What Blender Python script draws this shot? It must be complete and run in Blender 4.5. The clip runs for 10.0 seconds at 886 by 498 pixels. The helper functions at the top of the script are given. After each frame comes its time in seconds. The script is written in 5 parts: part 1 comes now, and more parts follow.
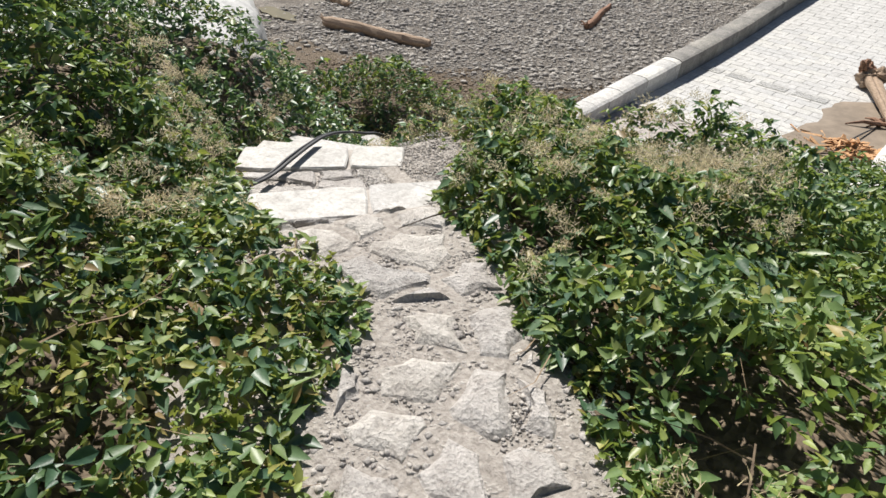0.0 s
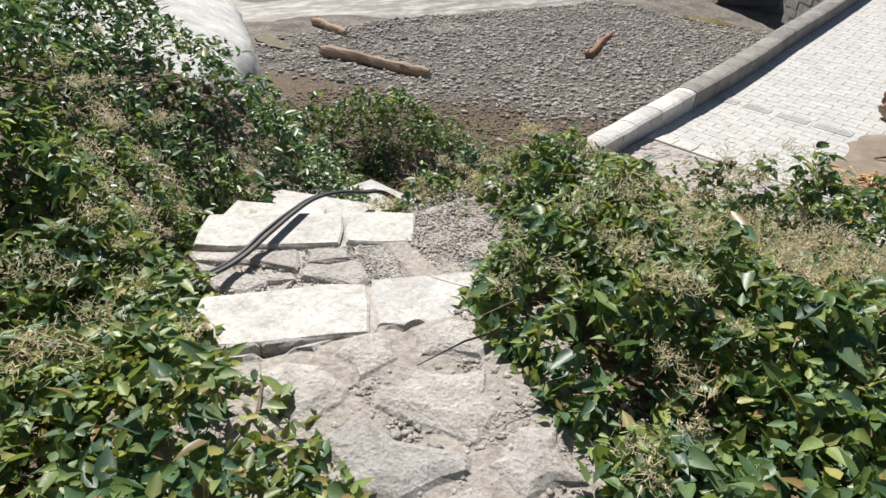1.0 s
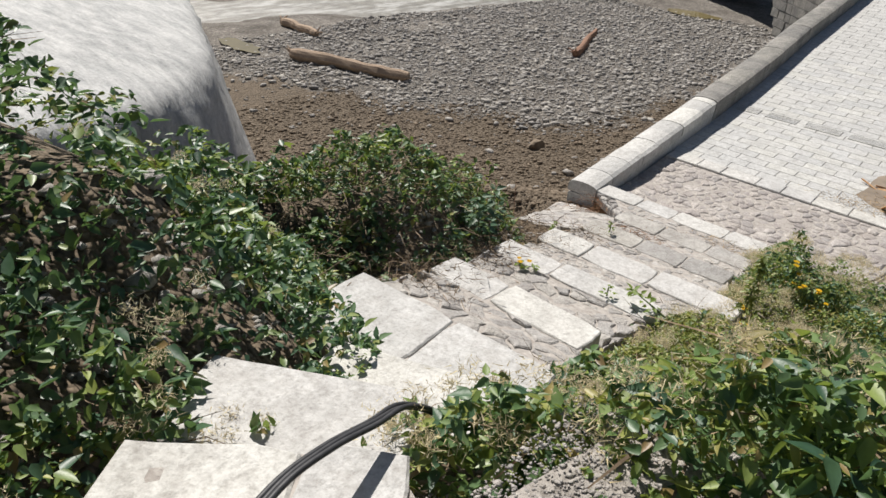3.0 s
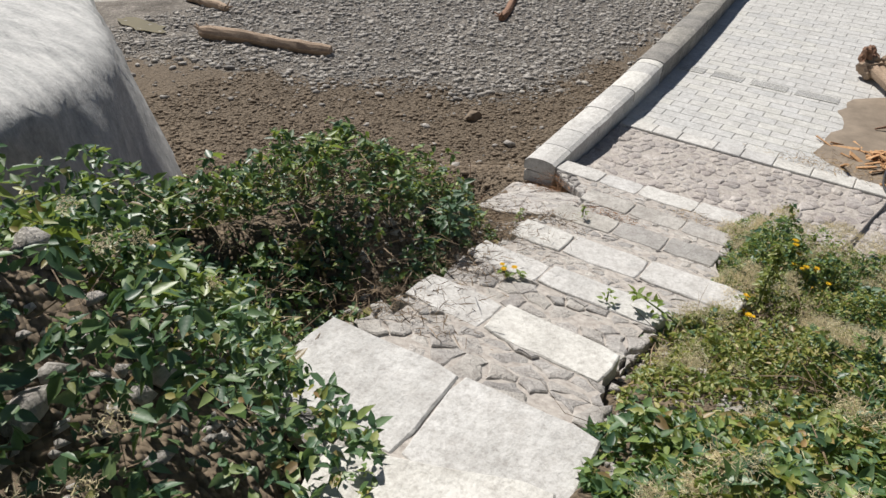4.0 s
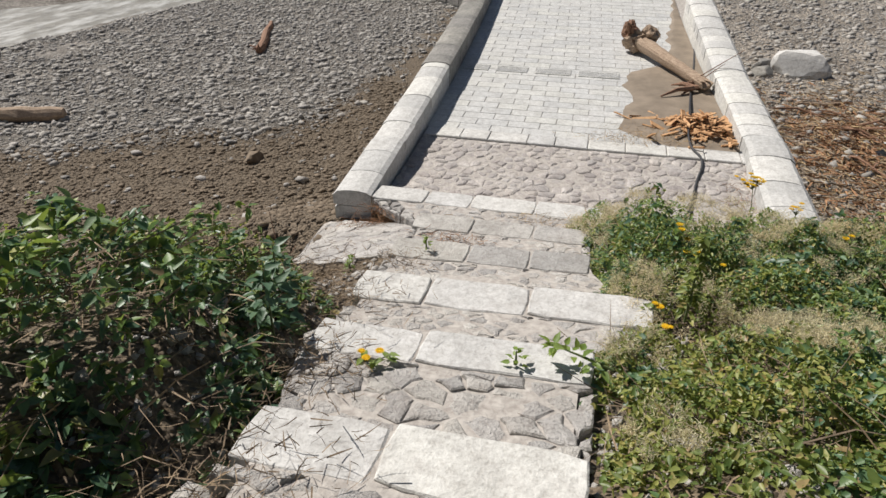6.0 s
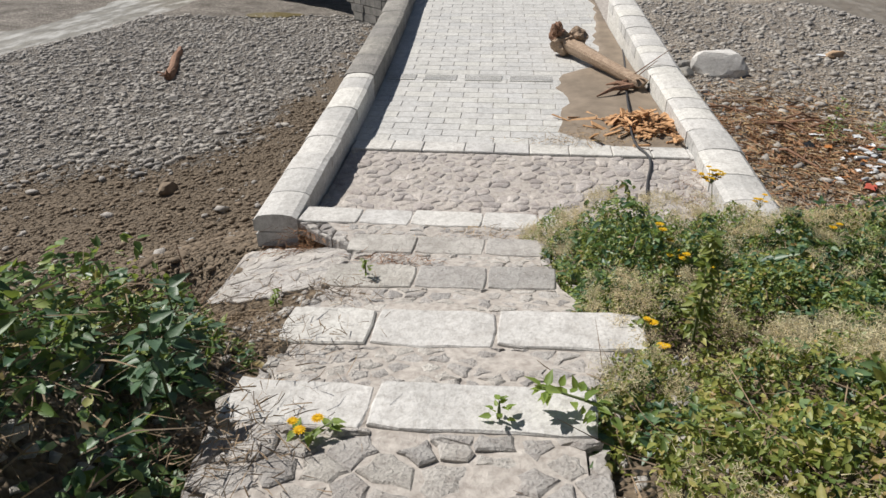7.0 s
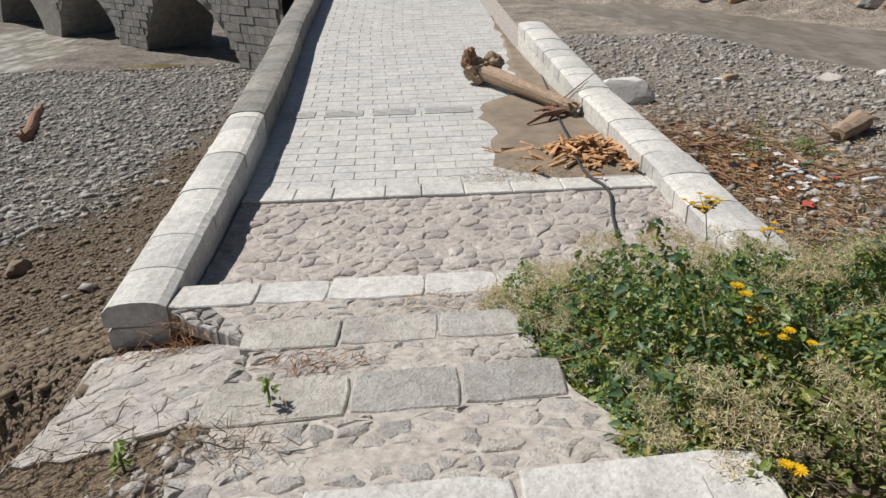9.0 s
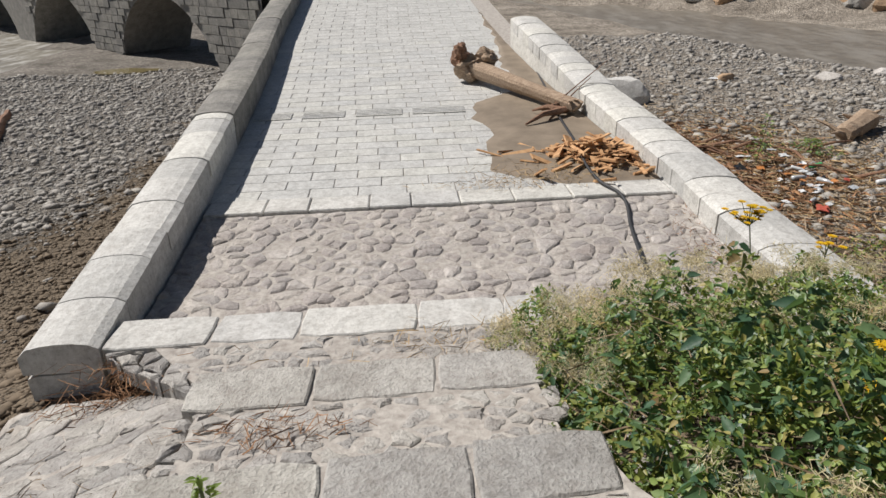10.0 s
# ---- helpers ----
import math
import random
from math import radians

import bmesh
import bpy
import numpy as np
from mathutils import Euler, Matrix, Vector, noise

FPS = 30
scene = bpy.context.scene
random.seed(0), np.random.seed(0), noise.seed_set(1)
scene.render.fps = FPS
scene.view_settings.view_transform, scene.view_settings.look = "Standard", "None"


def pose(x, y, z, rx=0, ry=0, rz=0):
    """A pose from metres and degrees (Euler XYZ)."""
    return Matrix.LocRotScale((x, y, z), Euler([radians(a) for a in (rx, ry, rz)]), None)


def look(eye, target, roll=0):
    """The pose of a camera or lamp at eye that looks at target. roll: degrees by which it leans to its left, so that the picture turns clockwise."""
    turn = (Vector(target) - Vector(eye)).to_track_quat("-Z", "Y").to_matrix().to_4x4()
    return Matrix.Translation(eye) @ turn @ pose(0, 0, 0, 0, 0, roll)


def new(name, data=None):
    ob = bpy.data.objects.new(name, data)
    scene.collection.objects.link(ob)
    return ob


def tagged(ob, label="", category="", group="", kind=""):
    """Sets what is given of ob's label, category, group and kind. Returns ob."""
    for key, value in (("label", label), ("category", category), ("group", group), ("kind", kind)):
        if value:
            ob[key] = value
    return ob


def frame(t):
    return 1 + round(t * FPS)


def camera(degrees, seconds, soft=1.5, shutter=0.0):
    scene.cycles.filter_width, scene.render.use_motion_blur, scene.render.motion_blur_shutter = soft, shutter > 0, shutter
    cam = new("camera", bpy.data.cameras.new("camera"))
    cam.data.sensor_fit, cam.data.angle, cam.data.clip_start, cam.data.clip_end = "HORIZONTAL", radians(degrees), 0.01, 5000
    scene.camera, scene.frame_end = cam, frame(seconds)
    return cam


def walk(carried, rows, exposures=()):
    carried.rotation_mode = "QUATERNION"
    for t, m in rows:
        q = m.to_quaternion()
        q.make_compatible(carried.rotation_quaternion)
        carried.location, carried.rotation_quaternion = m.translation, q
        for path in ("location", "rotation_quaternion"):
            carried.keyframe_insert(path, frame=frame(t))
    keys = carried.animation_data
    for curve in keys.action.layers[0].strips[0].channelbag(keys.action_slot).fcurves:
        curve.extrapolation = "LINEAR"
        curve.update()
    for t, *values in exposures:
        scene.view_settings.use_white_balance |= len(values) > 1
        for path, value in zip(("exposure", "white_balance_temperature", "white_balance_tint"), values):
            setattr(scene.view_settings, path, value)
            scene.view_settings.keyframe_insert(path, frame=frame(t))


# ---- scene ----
cam = camera(68.8, 10.0)
PATH = [
    (0, (6.864, -13.151, 5.084), (5.708, -11.952, 3.976), 3.5),
    (0.5, (6.534, -12.924, 4.937), (5.359, -11.714, 3.862), 3.4),
    (1, (6.059, -12.538, 4.842), (4.878, -11.305, 3.802), 3.5),
    (1.5, (5.653, -12.241, 4.824), (4.439, -11.02, 3.808), 3.4),
    (2, (5.247, -11.917, 4.768), (4.045, -10.686, 3.749), 3.4),
    (2.5, (4.853, -11.624, 4.74), (3.677, -10.373, 3.714), 3.3),
    (3.8, (3.742, -10.939, 4.412), (2.76, -9.596, 3.303), 2.8),
    (4, (3.586, -10.844, 4.407), (2.654, -9.473, 3.288), 2.6),
    (4.5, (3.305, -10.538, 4.201), (2.52, -9.074, 3.088), 1.8),
    (5, (3.047, -10.243, 4.07), (2.382, -8.699, 2.987), 0.8),
    (5.5, (2.85, -9.956, 3.937), (2.31, -8.349, 2.876), 0.3),
    (7, (2.46, -8.907, 3.309), (2.236, -7.18, 2.325), -1.0),
    (7.5, (2.324, -8.551, 3.13), (2.171, -6.795, 2.186), -1.3),
    (8, (2.207, -8.062, 2.998), (2.152, -6.28, 2.092), -1.5),
    (8.5, (2.163, -7.673, 2.956), (2.18, -5.879, 2.074), -1.8),
    (9, (2.077, -7.235, 2.656), (2.138, -5.435, 1.788), -1.7),
    (9.5, (2.093, -6.759, 2.564), (2.196, -4.961, 1.694), -1.9),
    (10, (2.05, -6.347, 2.374), (2.152, -4.543, 1.517), -1.8),
]
walk(cam, [(t, look(e, g, r)) for t, e, g, r in PATH], [(0, 0.5), (1.5, 0.42), (2.5, 0.28), (4.5, 0.19), (5.5, 0.16), (7.5, 0.14), (10, 0.02)])

# ---- world, sun ----
world = bpy.data.worlds.new("sky")
scene.world = world
world.use_nodes = True
SUN_EL, SUN_AZ = radians(52), math.atan2(-0.90, 0.43)   # azimuth from +y towards +x
wt = world.node_tree
sky = wt.nodes.new("ShaderNodeTexSky")
sky.sky_type, sky.sun_disc = "NISHITA", False
sky.sun_elevation, sky.sun_rotation = SUN_EL, SUN_AZ
wt.links.new(sky.outputs[0], wt.nodes["Background"].inputs[0])
wt.nodes["Background"].inputs[1].default_value = 0.043
sun = new("sun", bpy.data.lights.new("sun", "SUN"))
sun.data.energy, sun.data.angle, sun.data.color = 5.3, radians(0.53), (1.0, 0.952, 0.89)
to_sun = Vector((math.sin(SUN_AZ) * math.cos(SUN_EL), math.cos(SUN_AZ) * math.cos(SUN_EL), math.sin(SUN_EL)))
sun.matrix_world = look(to_sun * 60, (0, 0, 0))

# ---- materials ----


def tree(name):
    m = bpy.data.materials.new(name)
    m.use_nodes = True
    return m, m.node_tree, m.node_tree.nodes["Principled BSDF"]


def ramp(nt, fac, stops):
    r = nt.nodes.new("ShaderNodeValToRGB")
    e = r.color_ramp.elements
    while len(e) < len(stops):
        e.new(0.5)
    for k, (p, c) in zip(e, stops):
        k.position, k.color = p, (*c, 1)
    nt.links.new(fac, r.inputs[0])
    return r.outputs[0]


def tex(nt, kind, scale, detail=6, rough=0.6, coord="Object"):
    n = nt.nodes.new("ShaderNodeTex" + kind)
    n.inputs["Scale"].default_value = scale
    if kind == "Noise":
        n.inputs["Detail"].default_value, n.inputs["Roughness"].default_value = detail, rough
    g = nt.nodes.new("ShaderNodeNewGeometry" if coord == "Position" else "ShaderNodeTexCoord")
    nt.links.new(g.outputs[coord], n.inputs["Vector"])
    return n


def mix(nt, fac, a, b, mode="MIX"):
    n = nt.nodes.new("ShaderNodeMix")
    n.data_type, n.blend_type = "RGBA", mode
    for sock, v in ((0, fac), (6, a), (7, b)):
        if isinstance(v, (int, float)):
            n.inputs[sock].default_value = v
        elif isinstance(v, tuple):
            n.inputs[sock].default_value = (*v, 1)
        else:
            nt.links.new(v, n.inputs[sock])
    return n.outputs[2]


def bump(nt, bsdf, pairs):
    prev = None
    for height, strength, dist in pairs:
        b = nt.nodes.new("ShaderNodeBump")
        b.inputs["Strength"].default_value, b.inputs["Distance"].default_value = strength, dist
        nt.links.new(height, b.inputs["Height"])
        if prev:
            nt.links.new(prev, b.inputs["Normal"])
        prev = b.outputs[0]
    nt.links.new(prev, bsdf.inputs["Normal"])


def stone(name, dark, mid, light, rough=0.85, per="Object", stain=(0.2, 0.17, 0.13), amount=0.45, pit=0.5, low=0.72):
    """Limestone or rubble: tone by piece, blotches, grain, dirt in patches, tooled pits."""
    m, nt, b = tree(name)
    big, fine = tex(nt, "Noise", 2.3, 6, 0.65, "Position"), tex(nt, "Noise", 38, 8, 0.7, "Position")
    col = ramp(nt, big.outputs[0], [(0.3, dark), (0.5, mid), (0.72, light)])
    info = nt.nodes.new("ShaderNodeObjectInfo" if per == "Object" else "ShaderNodeNewGeometry")
    rnd = info.outputs["Random" if per == "Object" else "Random Per Island"]
    tone = ramp(nt, rnd, [(0, (low, low, low)), (0.5, (0.95, 0.94, 0.93)), (1, (1.0, 0.99, 0.95))])
    col = mix(nt, 1.0, col, tone, "MULTIPLY")
    grain = ramp(nt, fine.outputs[0], [(0.32, (0.62, 0.6, 0.58)), (0.5, (0.95, 0.95, 0.95)), (0.7, (1.1, 1.1, 1.1))])
    col = mix(nt, 0.75, col, grain, "MULTIPLY")
    speck = tex(nt, "Voronoi", 70, coord="Position")
    pits = ramp(nt, speck.outputs["Distance"], [(0.12, (0.55, 0.54, 0.52)), (0.3, (1, 1, 1))])
    col = mix(nt, 0.28, col, pits, "MULTIPLY")
    vein = tex(nt, "Noise", 13, 7, 0.75, "Position")
    col = mix(nt, 0.8, col, ramp(nt, vein.outputs[0], [(0.34, (0.72, 0.7, 0.69)), (0.5, (1, 1, 1)), (0.64, (1.14, 1.14, 1.14))]), "MULTIPLY")
    dirt = tex(nt, "Noise", 5.5, 9, 0.75, "Position")
    f = ramp(nt, dirt.outputs[0], [(0.5, (0, 0, 0)), (0.72, (amount,) * 3)])
    nt.links.new(mix(nt, f, col, stain), b.inputs["Base Color"])
    b.inputs["Roughness"].default_value = rough
    bump(nt, b, [(fine.outputs[0], pit, 0.03), (speck.outputs["Distance"], pit * 0.6, 0.008), (tex(nt, "Noise", 9, 5, 0.6, "Position").outputs[0], 0.35, 0.04)])
    return m


M_SLAB = stone("white_limestone", (0.46, 0.455, 0.44), (0.555, 0.55, 0.535), (0.64, 0.635, 0.62), stain=(0.36, 0.335, 0.31), amount=0.5, pit=0.28, low=0.88)
M_SLAB_WORN = stone("worn_grey_limestone", (0.36, 0.345, 0.325), (0.46, 0.445, 0.425), (0.57, 0.555, 0.53), stain=(0.26, 0.23, 0.2), amount=0.55, pit=0.6)
M_DECK = stone("pale_paving_limestone", (0.49, 0.49, 0.475), (0.56, 0.56, 0.545), (0.63, 0.63, 0.615), rough=0.5, stain=(0.4, 0.375, 0.335), amount=0.3, pit=0.25, low=0.9)
M_RUBBLE = stone("rubble_stone", (0.35, 0.33, 0.315), (0.48, 0.46, 0.44), (0.62, 0.6, 0.575), stain=(0.27, 0.23, 0.2), amount=0.5, pit=0.8)
M_COBBLE = stone("river_cobbles", (0.35, 0.315, 0.3), (0.455, 0.42, 0.4), (0.6, 0.57, 0.545), stain=(0.3, 0.25, 0.225), amount=0.5, pit=0.6)
M_OLD = stone("weathered_grey_stone", (0.2, 0.195, 0.185), (0.3, 0.29, 0.27), (0.4, 0.38, 0.35), stain=(0.1, 0.1, 0.09), amount=0.6, pit=0.8)
M_COPING = stone("new_white_coping", (0.54, 0.535, 0.515), (0.62, 0.615, 0.595), (0.69, 0.685, 0.665), stain=(0.42, 0.395, 0.36), amount=0.3, pit=0.35)
M_BED = stone("river_stones", (0.29, 0.273, 0.255), (0.4, 0.38, 0.355), (0.54, 0.515, 0.48), per="Island", stain=(0.2, 0.165, 0.13), amount=0.4, low=0.58)


def concrete_material():
    """Poured concrete with flow streaks and damp stains."""
    m, nt, b = tree("streaked_concrete")
    mp = nt.nodes.new("ShaderNodeMapping")
    mp.inputs["Scale"].default_value = (0.5, 2.6, 1.0)
    mp.inputs["Rotation"].default_value = (0, 0, 0.5)
    g = nt.nodes.new("ShaderNodeNewGeometry")
    nt.links.new(g.outputs["Position"], mp.inputs[0])
    n = tex(nt, "Noise", 1.6, 9, 0.68)
    nt.links.new(mp.outputs[0], n.inputs["Vector"])
    col = ramp(nt, n.outputs[0], [(0.32, (0.31, 0.315, 0.31)), (0.5, (0.46, 0.46, 0.45)), (0.68, (0.6, 0.595, 0.575))])
    fine = tex(nt, "Noise", 12, 8, 0.7, "Position")
    col = mix(nt, 0.6, col, ramp(nt, fine.outputs[0], [(0.35, (0.7, 0.7, 0.7)), (0.6, (1.08, 1.08, 1.08))]), "MULTIPLY")
    nt.links.new(col, b.inputs["Base Color"])
    b.inputs["Roughness"].default_value = 0.85
    bump(nt, b, [(n.outputs[0], 0.8, 0.12), (fine.outputs[0], 0.5, 0.02)])
    return m


M_CONCRETE = concrete_material()


def soil_material():
    """Gravel bed, wet brown silt near the bank, litter on the bank."""
    m, nt, b = tree("river_gravel_and_soil")
    pos = nt.nodes.new("ShaderNodeNewGeometry")
    sep = nt.nodes.new("ShaderNodeSeparateXYZ")
    nt.links.new(pos.outputs["Position"], sep.inputs[0])
    vor, vor2 = tex(nt, "Voronoi", 9, coord="Position"), tex(nt, "Voronoi", 26, coord="Position")
    g1 = ramp(nt, vor.outputs["Color"], [(0.1, (0.1, 0.092, 0.083)), (0.5, (0.2, 0.185, 0.168)), (0.95, (0.36, 0.335, 0.31))])
    g2 = ramp(nt, vor2.outputs["Color"], [(0.1, (0.08, 0.074, 0.068)), (0.6, (0.18, 0.17, 0.156)), (0.95, (0.36, 0.34, 0.315))])
    gravel = mix(nt, 0.5, g1, g2)
    n = tex(nt, "Noise", 1.1, 8, 0.65, "Position")
    silt = ramp(nt, tex(nt, "Noise", 14, 8, 0.7, "Position").outputs[0], [(0.3, (0.08, 0.06, 0.04)), (0.55, (0.155, 0.117, 0.078)), (0.8, (0.25, 0.195, 0.135))])

    def calc(op, a, b, c=0.0):
        node = nt.nodes.new("ShaderNodeMath")
        node.operation = op
        for slot, value in zip(node.inputs, (a, b, c)):
            if isinstance(value, (int, float)):
                slot.default_value = value
            else:
                nt.links.new(value, slot)
        return node.outputs[0]

    # silt lies in a strip along the parapet and under the bank; gravel beyond
    strip = calc("ADD", sep.outputs[0], 5.7)
    under = calc("SUBTRACT", calc("MULTIPLY_ADD", sep.outputs[0], 0.5, 10.85), sep.outputs[1])
    other = calc("SUBTRACT", 2.5, sep.outputs[1])
    side = calc("GREATER_THAN", sep.outputs[0], 2.5)
    inside = calc("ADD", calc("MULTIPLY", calc("MAXIMUM", strip, under), calc("SUBTRACT", 1.0, side)), calc("MULTIPLY", other, side))
    f = ramp(nt, calc("MULTIPLY_ADD", inside, 0.22, calc("MULTIPLY_ADD", n.outputs[0], 1.6, -0.3)), [(0.46, (0, 0, 0)), (0.56, (1, 1, 1))])
    dry = ramp(nt, calc("MULTIPLY_ADD", sep.outputs[0], 0.2, -0.8), [(0.0, (1, 1, 1)), (0.6, (1.5, 1.46, 1.4))])
    patch = tex(nt, "Noise", 0.55, 7, 0.65, "Position")
    gravel = mix(nt, 1.0, gravel, ramp(nt, patch.outputs[0], [(0.35, (0.55, 0.51, 0.46)), (0.5, (0.95, 0.91, 0.86)), (0.66, (1.35, 1.31, 1.26))]), "MULTIPLY")
    gravel = mix(nt, 1.0, gravel, ramp(nt, tex(nt, "Noise", 5.5, 6, 0.7, "Position").outputs[0], [(0.35, (0.68, 0.66, 0.63)), (0.6, (1.2, 1.2, 1.2))]), "MULTIPLY")
    gravel = mix(nt, 1.0, gravel, dry, "MULTIPLY")
    col = mix(nt, f, gravel, silt)
    nt.links.new(col, b.inputs["Base Color"])
    b.inputs["Roughness"].default_value = 0.9
    bump(nt, b, [(vor.outputs["Distance"], 0.9, -0.09), (vor2.outputs["Distance"], 0.9, -0.04)])
    return m


M_SOIL = soil_material()


def simple(name, dark, light, scale=8, rough=0.8, bumps=0.4, dist=0.01, per=None):
    m, nt, b = tree(name)
    n = tex(nt, "Noise", scale, 8, 0.65, "Position")
    col = ramp(nt, n.outputs[0], [(0.3, dark), (0.7, light)])
    if per:
        g = nt.nodes.new("ShaderNodeNewGeometry")
        col = mix(nt, 1.0, col, ramp(nt, g.outputs["Random Per Island"], [(0, (0.55, 0.55, 0.55)), (1, (1.1, 1.08, 1.0))]), "MULTIPLY")
    nt.links.new(col, b.inputs["Base Color"])
    b.inputs["Roughness"].default_value = rough
    bump(nt, b, [(n.outputs[0], bumps, dist)])
    return m


M_MORTAR = simple("dusty_mortar", (0.26, 0.23, 0.205), (0.5, 0.465, 0.425), 17, 0.9, 0.8, 0.02)
M_CLOD = simple("damp_silt_clods", (0.1, 0.075, 0.05), (0.225, 0.172, 0.12), 6, 0.9, 0.5, 0.02)
M_MUD = simple("dried_mud", (0.15, 0.118, 0.085), (0.26, 0.208, 0.155), 3, 0.7, 0.3, 0.02)


def leaf_material(name, stops, through_col, trans=0.26, rough=0.5):
    m, nt, b = tree(name)
    g = nt.nodes.new("ShaderNodeNewGeometry")
    col = ramp(nt, g.outputs["Random Per Island"], stops)
    vein = tex(nt, "Noise", 45, 4, 0.6, "Position")
    col = mix(nt, 0.5, col, ramp(nt, vein.outputs[0], [(0.35, (0.6, 0.62, 0.6)), (0.6, (1.1, 1.1, 1.05))]), "MULTIPLY")
    patch = tex(nt, "Noise", 1.4, 4, 0.6, "Position")
    col = mix(nt, 0.45, col, ramp(nt, patch.outputs[0], [(0.35, (0.6, 0.75, 0.62)), (0.65, (1.25, 1.15, 0.85))]), "MULTIPLY")
    nt.links.new(col, b.inputs["Base Color"])
    b.inputs["Roughness"].default_value = rough
    b.inputs["Specular IOR Level"].default_value = 0.4
    t = nt.nodes.new("ShaderNodeBsdfTranslucent")
    t.inputs[0].default_value = (*through_col, 1)
    mx = nt.nodes.new("ShaderNodeMixShader")
    mx.inputs[0].default_value = trans
    nt.links.new(b.outputs[0], mx.inputs[1])
    nt.links.new(t.outputs[0], mx.inputs[2])
    nt.links.new(mx.outputs[0], nt.nodes["Material Output"].inputs[0])
    bump(nt, b, [(vein.outputs[0], 0.3, 0.004)])
    return m


M_LEAF = leaf_material("bramble_leaf", [(0, (0.055, 0.115, 0.055)), (0.35, (0.115, 0.19, 0.075)), (0.7, (0.2, 0.275, 0.095)), (0.92, (0.27, 0.32, 0.09)), (0.975, (0.34, 0.26, 0.12)), (1, (0.24, 0.15, 0.08))], (0.42, 0.55, 0.1), 0.22, 0.48)
# bluer bramble leaf for the left bank, its shade put into darker greens
M_LEAF_SHADE = leaf_material("shaded_bramble_leaf", [(0, (0.035, 0.08, 0.055)), (0.4, (0.072, 0.135, 0.082)), (0.72, (0.12, 0.19, 0.1)), (0.93, (0.2, 0.25, 0.09)), (0.98, (0.25, 0.17, 0.08)), (1, (0.17, 0.11, 0.06))], (0.24, 0.42, 0.12), 0.16, 0.42)
M_LEAF_DRY = leaf_material("olive_leaf", [(0, (0.075, 0.12, 0.035)), (0.4, (0.155, 0.19, 0.058)), (0.75, (0.27, 0.28, 0.085)), (0.9, (0.35, 0.31, 0.12)), (1, (0.28, 0.18, 0.1))], (0.48, 0.56, 0.1), 0.22, 0.45)
M_SEED = leaf_material("clematis_seed_fluff", [(0, (0.5, 0.42, 0.27)), (0.6, (0.7, 0.61, 0.43)), (1, (0.82, 0.74, 0.56))], (0.7, 0.6, 0.45), 0.4, 0.9)
M_TWIG = simple("dry_twigs", (0.13, 0.09, 0.06), (0.36, 0.27, 0.18), 20, 0.85, per=True)

M_GRAVEL = simple("trodden_grey_gravel", (0.22, 0.195, 0.17), (0.47, 0.435, 0.395), 38, 0.9, 0.9, 0.02)
M_PATH = stone("trodden_path_stone", (0.45, 0.425, 0.4), (0.57, 0.545, 0.52), (0.69, 0.67, 0.645), stain=(0.38, 0.33, 0.29), amount=0.4, pit=0.8)

# ---- numbers and mesh helpers ----
rng = np.random.default_rng(7)
LATTICE = rng.random((256, 256))


def vnoise(x, y, scale, seed=0):
    """Smooth noise in the plane, 0 to 1."""
    x, y = np.asarray(x, float) / scale + 37.3 * seed, np.asarray(y, float) / scale + 11.7 * seed
    i, j = np.floor(x).astype(int), np.floor(y).astype(int)
    u, v = x - i, y - j
    u, v = u * u * (3 - 2 * u), v * v * (3 - 2 * v)
    at = lambda a, b: LATTICE[a % 256, b % 256]
    return (at(i, j) * (1 - u) + at(i + 1, j) * u) * (1 - v) + (at(i, j + 1) * (1 - u) + at(i + 1, j + 1) * u) * v


def fnoise(x, y, scale, seed=0):
    return (vnoise(x, y, scale, seed) + 0.5 * vnoise(x, y, scale / 2.1, seed + 1) + 0.25 * vnoise(x, y, scale / 4.3, seed + 2)) / 1.75


def smooth(a, b, x):
    u = np.clip((np.asarray(x, float) - a) / (b - a), 0, 1)
    return u * u * (3 - 2 * u)


def mesh_of(name, verts, faces, mat, shade=False):
    me = bpy.data.meshes.new(name)
    me.from_pydata([tuple(map(float, v)) for v in verts], [], faces)
    me.materials.append(mat)
    if shade:
        me.polygons.foreach_set("use_smooth", [True] * len(me.polygons))
    me.update()
    return me


def array_mesh(name, verts, quads, mat, shade=False):
    """A mesh from an (n, 3) array of places and an (m, k) array of corners."""
    me = bpy.data.meshes.new(name)
    k = quads.shape[1]
    me.vertices.add(len(verts))
    me.vertices.foreach_set("co", verts.astype(np.float32).ravel())
    me.loops.add(quads.size)
    me.loops.foreach_set("vertex_index", quads.astype(np.int32).ravel())
    me.polygons.add(len(quads))
    me.polygons.foreach_set("loop_start", np.arange(0, quads.size, k, dtype=np.int32))
    if shade:
        me.polygons.foreach_set("use_smooth", np.ones(len(quads), bool))
    me.materials.append(mat)
    me.update(calc_edges=True)
    return me


def part(name, me, parent, label="", place=None):
    """One mesh object under a thing or a part; a bmesh or a mesh."""
    ob = new(name, me)
    ob.parent = parent
    if place is not None:
        ob.matrix_basis = place
    if label:
        ob["label"] = label
    return ob


def thing(name, label, category, group="", kind="", me=None, place=None):
    ob = new(name, me)
    if place is not None:
        ob.matrix_basis = place
    return tagged(ob, label, category, group, kind)


